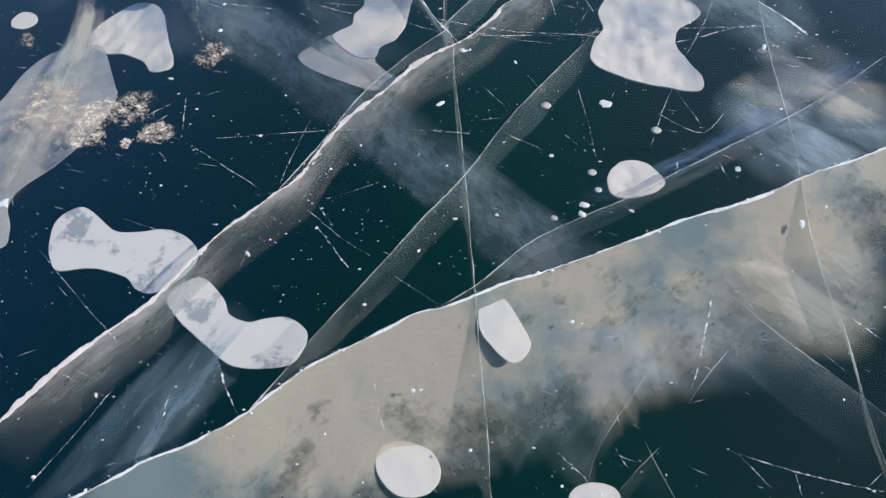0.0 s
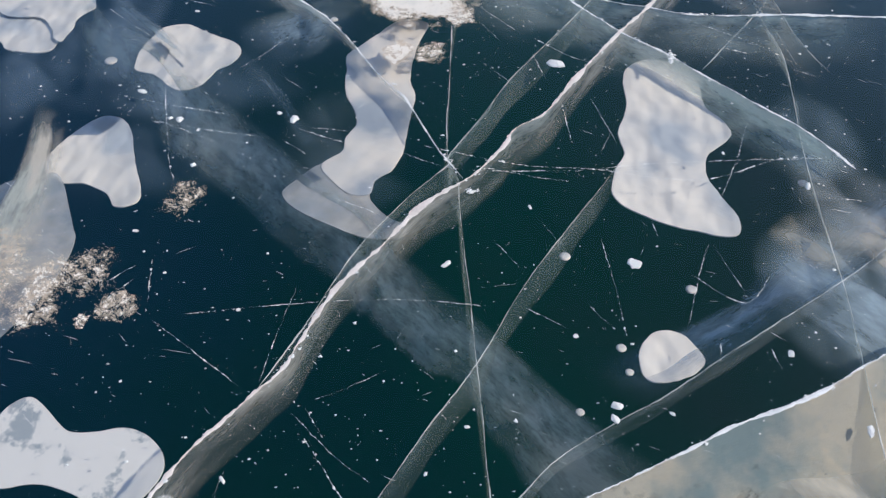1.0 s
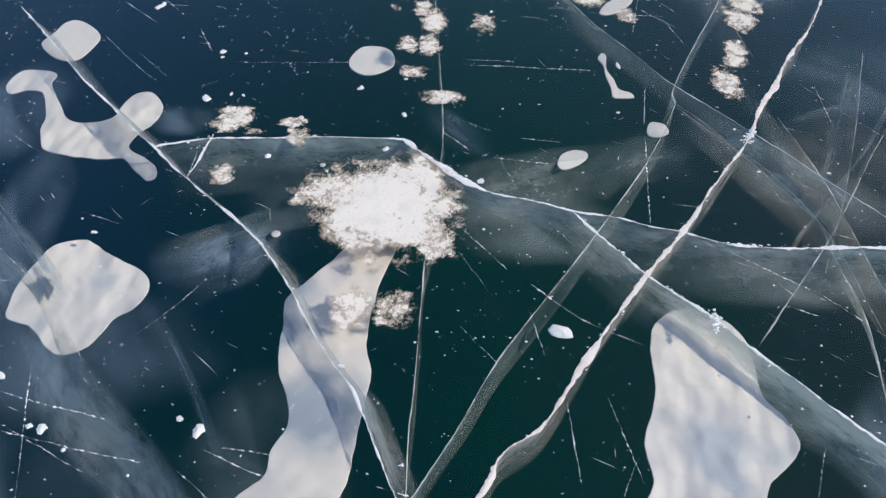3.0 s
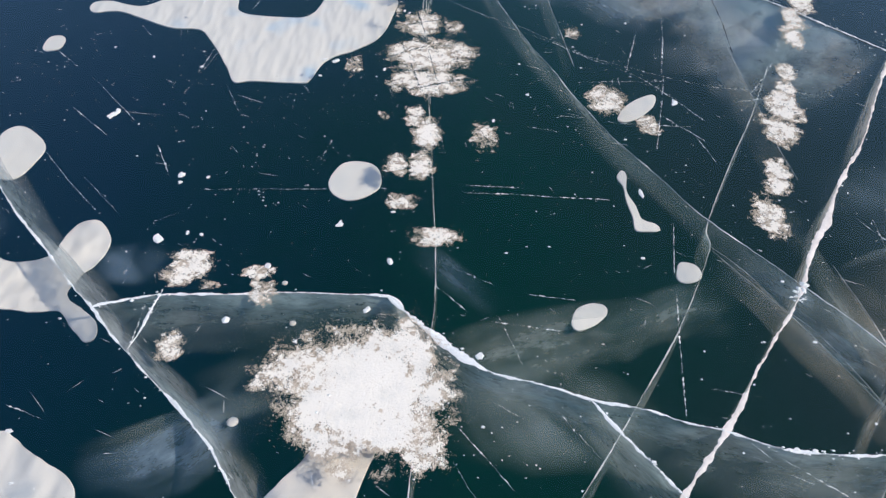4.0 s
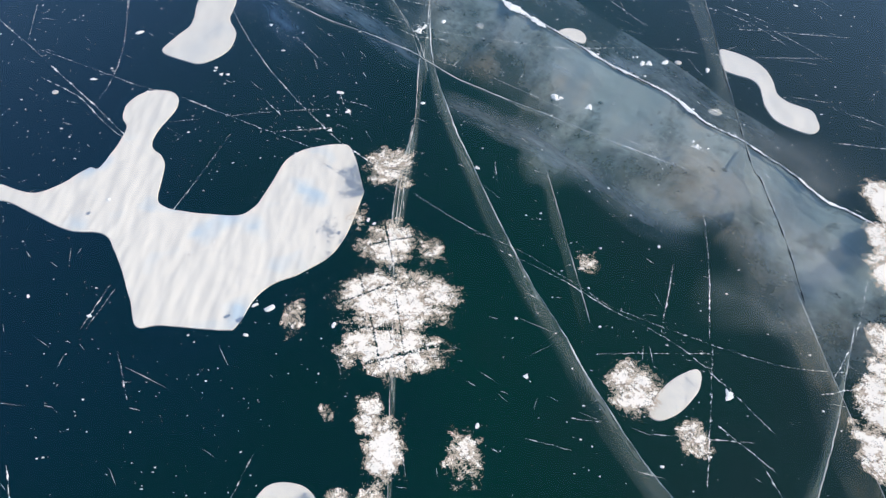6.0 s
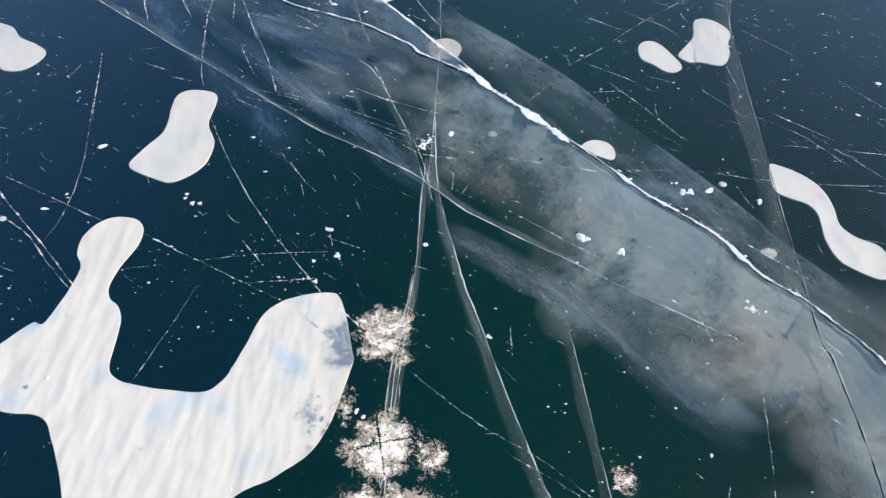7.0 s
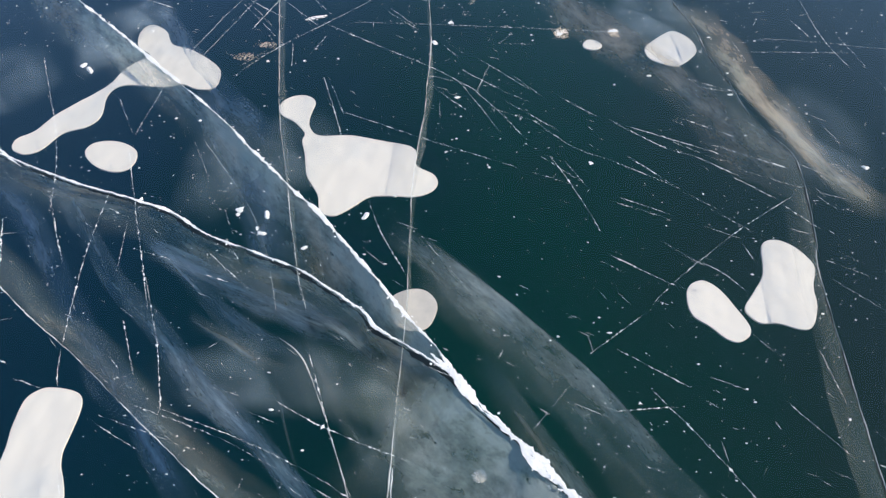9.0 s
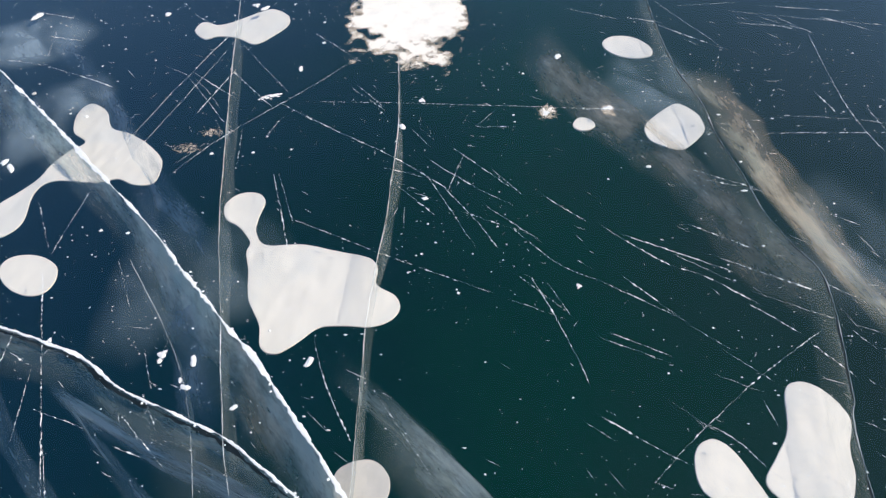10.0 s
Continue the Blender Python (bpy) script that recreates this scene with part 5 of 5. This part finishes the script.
hairline([(1.69, 18.05), (2.01, 17.78), (2.25, 17.66), (2.51, 17.47)])
hairline([(1.15, 18.02), (1.4, 17.75), (1.65, 17.62)])
hairline([(1.65, 17.62), (2.04, 17.38)])
hairline([(1.78, 17.66), (2.08, 17.35)])
hairline([(2.34, 18.48), (2.77, 18.35)])
hairline([(2.36, 17.8), (2.86, 17.56)])
hairline([(2.96, 17.31), (3.05, 17.19)])
hairline([(2.18, 17.02), (2.4, 16.92)])
hairline([(1.61, 17.23), (1.99, 17.07)])
hairline([(1.89, 16.89), (2.13, 16.69)])
hairline([(1.57, 16.76), (1.88, 16.57), (1.99, 16.52)])
hairline([(1.49, 16.73), (1.63, 16.63)])
hairline([(1.24, 16.33), (1.34, 16.29)])
hairline([(2.85, 16.62), (3.05, 16.43)])
hairline([(2.95, 16.84), (3.07, 16.74)])
hairline([(3.05, 16.43), (3.23, 16.25)])
hairline([(3.79, 18.57), (3.81, 18.33), (3.88, 18.18)])
hairline([(-2.46, 16.76), (-2.33, 16.6)])
hairline([(-2.83, 17.3), (-2.54, 16.94)])
hairline([(-2.34, 16.95), (-2.17, 16.55)])
hairline([(-1.27, 15.95), (-1.19, 15.87)])
hairline([(-0.6, 15.25), (-0.53, 15.15)])
hairline([(-0.55, 15.11), (-0.48, 15.02)])
hairline([(-0.44, 15.02), (-0.39, 14.92)])
hairline([(-0.32, 14.77), (-0.28, 14.7)])
hairline([(-0.03, 14.66), (0.04, 14.61)])
hairline([(-0.52, 14.67), (-0.47, 14.52)])
hairline([(-1.27, 16.19), (-1.09, 15.83)])
hairline([(-0.74, 15.8), (-0.48, 15.73)])
hairline([(-0.43, 15.65), (-0.25, 15.58)])
hairline([(-0.29, 14.31), (-0.22, 14.13)])
hairline([(-0.21, 14.1), (-0.13, 13.96)])
hairline([(-0.05, 13.89), (0.02, 13.73)])
hairline([(-0.63, 14.87), (-0.46, 14.64)])
hairline([(-0.13, 14.54), (-0.08, 14.43)])
hairline([(-0.28, 14.2), (-0.04, 14.11)])
hairline([(-0.8, 14.15), (-0.65, 13.98)])
hairline([(-1.75, 14.98), (-1.58, 14.86)])
hairline([(0.88, 13.59), (0.89, 13.38)])
hairline([(0.8, 13.34), (0.91, 13.22)])
hairline([(2.29, 13.36), (2.42, 13.25)])
hairline([(2.46, 13.18), (2.58, 13.04)])
hairline([(-1.47, 13.85), (-1.33, 13.76)])
hairline([(3.13, 14.79), (3.42, 14.72)])
hairline([(-1.22, 12.03), (-1.07, 11.73)])
hairline([(-0.02, 12.06), (0.04, 11.86)])
hairline([(1.19, 11.7), (1.4, 11.68)])
hairline([(1.64, 11.62), (2.16, 11.59)])
hairline([(2.04, 11.09), (2.11, 11.01)])
hairline([(0.51, 11.01), (0.93, 10.98)])
hairline([(2.41, 11.38), (2.48, 11.26)])
hairline([(2.63, 13.58), (2.79, 13.36)])
hairline([(3.24, 13.83), (3.68, 13.76)])
hairline([(3.43, 14.16), (3.83, 13.92)])
hairline([(2.31, 8.79), (2.52, 8.7)])
hairline([(1, 9.43), (1.2, 9.17)])
hairline([(0.47, 8.64), (0.69, 8.39)])
hairline([(-1.65, 8.57), (-1.49, 8.36)])
hairline([(-0.88, 7.81), (-0.7, 7.68)])
hairline([(-1.88, 9.45), (-1.59, 9.34)])
hairline([(-2.6, 10.16), (-2.33, 9.97)])
hairline([(0.66, 9.48), (0.84, 9.37)])
hairline([(3.1, 10.74), (3.09, 10.31)])
hairline([(0.47, 6.97), (0.61, 6.77)])
hairline([(0.99, 6.48), (1.11, 6.33)])
hairline([(1.44, 7.21), (1.46, 6.97)])
hairline([(2.68, 6.42), (2.72, 6.32)])
hairline([(0.78, 7.09), (0.88, 6.91)])
hairline([(-0.52, 5.91), (-0.41, 5.74)])
hairline([(-1.5, 6.86), (-1.44, 6.43)])
hairline([(-1.75, 6.64), (-1.56, 6.8)])
hairline([(1.2, 6.18), (1.25, 6.09)])
hairline([(2.31, 5.14), (2.43, 5)])
hairline([(2.1, 4.94), (2.19, 4.82)])
hairline([(2.96, 20.45), (3.44, 20.35), (4.13, 20.22)])
hairline([(2.97, 20.28), (3.48, 20.19)])
hairline([(3.21, 20.53), (3.9, 20.43)])
hairline([(2.56, 20.54), (3.04, 20.58)])
hairline([(3.66, 20.35), (4.09, 20.1)])
hairline([(-0.46, 20.18), (-0.03, 19.78)])
hairline([(-3.1, 20.58), (-2.62, 20.44)])
hairline([(-1.64, 19.76), (-1.29, 19.53), (-0.99, 19.15)])
hairline([(-1.35, 19.64), (-0.93, 19.32)])
hairline([(-0.07, 19.45), (0.22, 19.18)])
hairline([(0.46, 19.02), (0.61, 18.84)])
hairline([(0.37, 18.41), (0.65, 18.13)])
hairline([(2.3, 20.29), (2.85, 19.89)])
hairline([(2.99, 20.36), (3.47, 20.15)])
hairline([(2.79, 19.07), (2.84, 18.78)])
hairline([(2.91, 18.92), (3.69, 18.92)])
hairline([(0.89, 18.99), (1.21, 18.99)])
hairline([(0.82, 18.69), (0.72, 18.34)])
hairline([(1.62, 20.52), (2.07, 20.34)])
hairline([(-2.95, 17.63), (-2.67, 17.54)])
hairline([(-2.39, 17.91), (-2.18, 17.43), (-2.05, 17.00)])
hairline([(-2.12, 17.18), (-1.84, 16.67), (-1.77, 16.57)])
hairline([(-2.02, 18.23), (-1.76, 17.79)])
hairline([(-0.92, 17.11), (-0.78, 16.83)])
hairline([(-1.43, 16.53), (-1.51, 16.96)])
hairline([(2.00, 16.78), (2.20, 16.66), (2.32, 16.52)])
hairline([(1.78, 16.42), (1.98, 16.63), (2.19, 16.82), (2.42, 17.02), (2.79, 17.30)])
hairline([(3.00, 19.11), (3.48, 19.07), (3.84, 19.00), (4.11, 18.98)])
hairline([(3.65, 19.19), (3.75, 18.71)])
hairline([(2.85, 16.77), (3.07, 16.66)])
hairline([(2.91, 17.62), (3.05, 17.53)])
hairline([(2.39, 16.88), (2.43, 16.73)])
hairline([(2.29, 16.22), (2.41, 16.07)])
hairline([(-1.74, 15.79), (-1.57, 15.74)])
hairline([(-0.02, 15.15), (0.13, 15.08), (0.28, 14.99), (0.53, 14.95)])
hairline([(-1.60, 14.76), (-1.54, 14.59)])
hairline([(-0.19, 14.80), (-0.12, 14.72)])
hairline([(0.52, 14.99), (0.51, 14.64)])
hairline([(-2.00, 15.95), (-1.78, 15.87)])
hairline([(2.00, 15.94), (2.18, 15.87)])
hairline([(1.48, 15.72), (1.64, 15.74), (1.84, 15.76)])
hairline([(2.72, 15.72), (2.83, 15.58)])
hairline([(1.57, 15.44), (1.69, 15.40)])
hairline([(2.55, 15.91), (2.62, 15.84)])
hairline([(-3.02, 19.85), (-2.69, 19.77), (-2.36, 19.65), (-1.96, 19.47)])
hairline([(-1.02, 20.54), (-1.22, 20.11), (-1.40, 19.57), (-1.51, 19.22), (-1.63, 18.80)])
hairline([(-1.59, 20.50), (-1.31, 20.28)])
hairline([(-0.75, 18.60), (-0.80, 18.96)])
hairline([(-1.19, 18.60), (-0.92, 18.96)])
hairline([(0.32, 18.55), (0.52, 18.49)])
hairline([(0.89, 18.99), (1.01, 19.14)])
hairline([(2.08, 20.38), (2.39, 20.29)])
hairline([(-1.69, 17.07), (-1.50, 16.97)])
hairline([(-1.29, 17.73), (-1.08, 17.36)])
hairline([(-0.79, 17.17), (-0.81, 17.02)])
hairline([(-1.33, 16.89), (-1.25, 16.84)])
hairline([(-0.89, 16.53), (-0.73, 16.48)])
hairline([(-0.83, 16.82), (-0.70, 16.63)])
hairline([(-1.39, 16.72), (-1.07, 16.62)])
hairline([(0.03, 17.19), (0.11, 16.98), (0.24, 16.72), (0.35, 16.54)])
hairline([(-0.93, 16.41), (-0.83, 16.37)])
hairline([(-3.06, 15.65), (-2.85, 14.81)])
hairline([(-2.55, 15.71), (-2.51, 15.92)])
hairline([(-2.40, 16.10), (-2.19, 15.30)])
hairline([(-1.06, 13.96), (-0.73, 14.03), (-0.23, 14.08)])
hairline([(-1.46, 13.89), (-1.24, 13.93)])
hairline([(-0.23, 15.31), (0.15, 15.11), (0.43, 15.02)])
hairline([(2.79, 15.19), (3.29, 15.14), (3.77, 15.09)])
hairline([(2.69, 15.51), (2.99, 15.30), (3.24, 14.97)])
hairline([(2.87, 15.52), (3.23, 15.24)])
hairline([(1.69, 15.85), (1.97, 15.48), (2.15, 15.20)])
hairline([(1.91, 15.33), (2.14, 15.12)])
hairline([(2.41, 14.78), (2.49, 14.56)])
hairline([(1.88, 14.20), (1.91, 14.04)])
hairline([(1.76, 13.85), (1.92, 13.74)])
hairline([(2.08, 13.60), (2.20, 13.51)])
hairline([(2.58, 11.82), (3.00, 11.75)])
hairline([(1.96, 11.71), (2.22, 11.44)])
hairline([(2.06, 12.14), (1.87, 11.36)])
hairline([(2.16, 11.49), (2.24, 11.23)])
hairline([(0.37, 10.20), (0.56, 10.02)])
hairline([(0.73, 9.99), (0.85, 9.68)])
hairline([(0.39, 10.37), (0.71, 10.21)])
hairline([(1.85, 10.69), (1.77, 10.27)])
hairline([(-1.96, 11.06), (-1.65, 10.75)])
hairline([(-1.57, 6.69), (-1.74, 6.48)])
hairline([(-0.71, 7.93), (-0.41, 7.89)])
hairline([(1.52, 7.37), (1.87, 7.30)])
hairline([(0.63, 6.48), (0.84, 6.35)])
hairline([(1.90, 6.25), (1.93, 6.09)])
hairline([(1.66, 6.28), (1.62, 6.13)])
hairline([(1.60, 6.69), (1.85, 6.50), (2.04, 6.68)])
hairline([(-2.03, 5.57), (-1.70, 5.24), (-1.41, 4.97)])
hairline([(-0.43, 4.27), (-0.33, 4.33)])
hairline([(1.30, 5.38), (1.51, 5.21)])
hairline([(1.79, 4.37), (1.79, 4.21)])
hairline([(1.01, 4.44), (1.06, 4.33)])
hairline([(-1.77, 8.02), (-1.33, 7.80)])
hairline([(0.48, 9.35), (0.77, 9.01)])
hairline([(0.91, 10.14), (1.18, 10.10)])

# ---- frost ----
frost(-2.38, 6.76, 0.265, 0.337, 0.33)
frost(-2.07, 6.67, 0.173, 0.194, 0.49)
frost(-2.06, 6.48, 0.184, 0.133, 0.49)
frost(-1.83, 6.75, 0.153, 0.173, 0.37)
frost(-1.62, 6.51, 0.133, 0.102, 0.45)
frost(-1.78, 6.42, 0.041, 0.051, 0.66)
frost(-1.42, 7.29, 0.122, 0.163, 0.25)
frost(-2.80, 7.48, 0.071, 0.082, 0.33)
frost(-1.43, 7.34, 0.082, 0.133, 0.25)
frost(-1.32, 7.34, 0.041, 0.071, 0.37)
frost(-1.02, 18.93, 0.108, 0.060, 0.22)
frost(-1.15, 18.75, 0.108, 0.060, 0.22)
frost(0.20, 11.68, 0.079, 0.115, 0.75)
frost(0.29, 11.50, 0.115, 0.155, 0.90)
frost(-0.01, 11.69, 0.061, 0.051, 0.45)
frost(0.10, 11.19, 0.076, 0.111, 0.80)
frost(0.26, 11.17, 0.081, 0.133, 0.90)
frost(0.14, 10.85, 0.110, 0.080, 0.60)
frost(0.36, 10.57, 0.149, 0.085, 0.70)
frost(-1.09, 10.31, 0.136, 0.129, 0.95)
frost(-0.92, 10.18, 0.068, 0.033, 0.55)
frost(-0.67, 10.28, 0.100, 0.051, 0.80)
frost(-0.62, 10.14, 0.076, 0.091, 0.75)
frost(0.69, 11.46, 0.095, 0.178, 0.55)
frost(1.58, 11.89, 0.139, 0.154, 0.90)
frost(1.85, 11.59, 0.091, 0.112, 0.65)
frost(1.45, 12.68, 0.053, 0.066, 0.40)
frost(-1.06, 9.78, 0.079, 0.103, 0.75)
frost(-0.28, 12.27, 0.070, 0.149, 0.40)
frost(0.04, 9.51, 0.391, 0.399, 1.10)
frost(-0.36, 9.62, 0.204, 0.159, 0.85)
frost(0.35, 9.24, 0.120, 0.148, 0.80)
frost(-0.13, 8.74, 0.129, 0.128, 0.85)
frost(0.11, 8.75, 0.138, 0.122, 0.60)
frost(0.17, 13.49, 0.176, 0.194, 0.68)
frost(0.23, 12.81, 0.184, 0.179, 0.80)
frost(0.48, 12.77, 0.087, 0.128, 0.50)
frost(0.28, 12.40, 0.319, 0.223, 0.88)
frost(0.28, 12.07, 0.300, 0.164, 0.88)
frost(-0.01, 13.04, 0.082, 0.120, 0.35)
frost(-0.26, 12.30, 0.054, 0.110, 0.35)
frost(1.42, 12.72, 0.062, 0.107, 0.35)
frost(0.32, 21.03, 0.553, 1.274, 1.30)
frost(1.41, 19.14, 0.077, 0.095, 0.60)
frost(1.85, 19.16, 0.060, 0.074, 0.50)
frost(0.38, 19.77, 0.135, 0.098, 0.60)
frost(3.41, 13.25, 0.119, 0.226, 1.00)
frost(3.27, 12.93, 0.091, 0.155, 0.90)
frost(3.19, 12.68, 0.088, 0.147, 0.90)
frost(3.00, 12.20, 0.076, 0.114, 0.85)
frost(2.94, 12.02, 0.073, 0.109, 0.85)
frost(2.86, 11.82, 0.120, 0.163, 0.95)
frost(2.77, 11.55, 0.116, 0.151, 0.95)
frost(2.63, 11.17, 0.086, 0.095, 0.95)
frost(2.58, 11.02, 0.084, 0.090, 0.95)
frost(2.47, 10.76, 0.103, 0.177, 0.90)

# ---- chips and crushed ice ----
chip(0.72, 7.21, 0.022)
chip(0.20, 6.78, 0.036)
chip(1.29, 6.76, 0.046)
chip(0.29, 5.79, 0.020)
chip(0.53, 5.82, 0.020)
chip(1.31, 5.85, 0.021)
chip(2.26, 5.75, 0.031)
chip(0.89, 6.30, 0.020)
chip(0.09, 5.56, 0.014)
chip(-1.65, 7.04, 0.020)
chip(1.04, 5.89, 0.041)
chip(1.02, 5.82, 0.032)
chip(0.08, 4.72, 0.017)
chip(0.12, 4.72, 0.013)
chip(-1.44, 4.69, 0.012)
chip(-2.36, 5.91, 0.049)
chip(-0.94, 6.48, 0.018)
chip(2.01, 6.18, 0.035)
chip(-0.86, 5.54, 0.019)
chip(1.03, 8.60, 0.078)
chip(-1.74, 9.28, 0.022)
chip(-1.93, 8.31, 0.043)
chip(-1.61, 8.02, 0.035)
chip(-0.83, 8.02, 0.049)
chip(-0.93, 8.07, 0.021)
chip(0.58, 7.60, 0.020)
chip(2.03, 7.67, 0.020)
chip(-0.23, 10.66, 0.038)
chip(-0.62, 10.33, 0.036)
chip(-0.01, 10.02, 0.031)
chip(0.10, 10.37, 0.031)
chip(-1.33, 10.53, 0.043)
chip(0.63, 9.73, 0.034)
chip(2.49, 7.37, 0.035)
chip(-0.15, 8.38, 0.020)
chip(2.87, 8.71, 0.018)
chip(-1.96, 11.67, 0.048)
chip(-1.93, 11.71, 0.036)
chip(-1.16, 10.58, 0.018)
chip(-1.07, 10.57, 0.020)
chip(-1.32, 11.07, 0.036)
chip(-1.31, 11.01, 0.021)
chip(-1.14, 11.06, 0.020)
chip(1.69, 10.94, 0.036)
chip(-0.05, 12.22, 0.022)
chip(-0.53, 12.14, 0.019)
chip(-0.52, 12.34, 0.022)
chip(2.08, 11.85, 0.045)
chip(1.02, 11.93, 0.018)
chip(1.88, 12.85, 0.017)
chip(0.76, 11.64, 0.021)
chip(0.07, 13.01, 0.021)
chip(-1.85, 12.36, 0.015)
chip(-1.99, 14.97, 0.041)
chip(-0.43, 12.32, 0.035)
chip(0.11, 12.98, 0.018)
chip(1.33, 14.26, 0.056)
chip(1.38, 14.25, 0.034)
chip(1.58, 14.15, 0.046)
chip(2.10, 14.69, 0.039)
chip(2.23, 14.71, 0.035)
chip(2.02, 14.77, 0.015)
chip(2.54, 14.62, 0.034)
chip(0.48, 15.21, 0.032)
chip(-0.26, 14.26, 0.034)
chip(-0.18, 14.05, 0.031)
chip(0.76, 13.50, 0.023)
chip(2.29, 13.76, 0.020)
chip(3.48, 15.54, 0.021)
chip(-1.20, 14.45, 0.031)
chip(-1.15, 14.45, 0.019)
chip(-0.32, 14.00, 0.019)
chip(-1.26, 14.53, 0.017)
chip(0.03, 17.04, 0.039)
chip(-0.61, 17.03, 0.045)
chip(-0.61, 16.87, 0.035)
chip(-0.65, 16.91, 0.020)
chip(-0.80, 17.07, 0.035)
chip(-0.80, 17.02, 0.023)
chip(-0.32, 16.76, 0.022)
chip(1.52, 17.58, 0.021)
chip(2.05, 18.58, 0.023)
chip(-2.37, 18.55, 0.043)
chip(-1.26, 14.49, 0.017)
chip(2.05, 14.69, 0.038)
chip(1.99, 14.77, 0.013)
chip(3.36, 17.59, 0.032)
chip(0.37, 18.99, 0.041)
chip(1.84, 19.19, 0.039)
chip(-1.83, 20.51, 0.045)
chip(-3.03, 20.49, 0.052)
chip(0.49, 19.29, 0.036)
chip(-0.50, 19.69, 0.034)
chip(-2.44, 18.62, 0.042)
chip(1.40, 19.14, 0.035)
chip(-1.07, 20.63, 0.050)
chip(-0.98, 20.58, 0.045)
chip(1.51, 19.83, 0.043)
tuft(1.89, 8.68, 0.055)
tuft(2.48, 10.17, 0.063)
tuft(0.37, 7.35, 0.036)
tuft(0.30, 15.10, 0.059)
tuft(-0.67, 19.34, 0.057)
tuft(2.29, 13.75, 0.037)


# ---- crumbs too many to count ----
def crumbs(count, seed):
    rng, bm = random.Random(seed), bmesh.new()
    while count:
        x, y = rng.uniform(-4.2, 4.6), rng.uniform(3.6, 21.0)
        if noise.noise(Vector((x * 0.9, y * 0.9, seed))) + 0.5 * noise.noise(Vector((x * 3.0, y * 3.0, seed))) < rng.uniform(-0.5, 0.45):
            continue
        count -= 1
        r = 0.0022 * math.exp(rng.gauss(0, 0.7))
        n = rng.choice((3, 4, 5))
        a0, stretch = rng.uniform(0, 6.28), rng.uniform(0.25, 1.0)
        vs = [bm.verts.new((x + r * math.cos(a0 + 6.283 * k / n), y + r * stretch * math.sin(a0 + 6.283 * k / n), 0.0005)) for k in range(n)]
        t = bm.verts.new((x, y, 0.0008 + 0.4 * r))
        for k in range(n):
            bm.faces.new((vs[k], vs[(k + 1) % n], t))
    ob = new("ice_crumbs", mesh_of("ice_crumbs", bm, CHIP))
    return tagged(ob, "fine white ice crumbs strewn over the dark ice", "ice crumbs", kind="stuff")


crumbs(17000, 5)


def scratches(count, seed):
    """Fine short scratches, most of them along one drift of the wind."""
    rng, bm = random.Random(seed), bmesh.new()
    while count:
        x, y = rng.uniform(-4.0, 4.4), rng.uniform(4.0, 21.0)
        if noise.noise(Vector((x * 0.7, y * 0.7, seed))) + (0.25 if y > 15 and x > 0 else 0.0) < rng.uniform(-0.4, 0.5):
            continue
        count -= 1
        a = rng.gauss(-0.5, 0.25) if rng.random() < 0.65 else rng.uniform(0, math.pi)
        n, w = 0.02 * math.exp(rng.gauss(0.3, 0.6)), rng.uniform(0.0005, 0.0014)
        d = Vector((math.cos(a), math.sin(a), 0))
        s, c = Vector((-d.y, d.x, 0)) * w, Vector((x, y, 0.0004))
        vs = [bm.verts.new(v) for v in (c - d * n, c + s, c + d * n, c - s, c + Vector((0, 0, 0.0006)))]
        for k in range(4):
            bm.faces.new((vs[(k + 1) % 4], vs[k], vs[4]))
    ob = new("fine_scratches", mesh_of("fine_scratches", bm, HAIR))
    return tagged(ob, "fine pale scratches strewn over the glossy ice", "scratches", kind="stuff")


scratches(1300, 8)
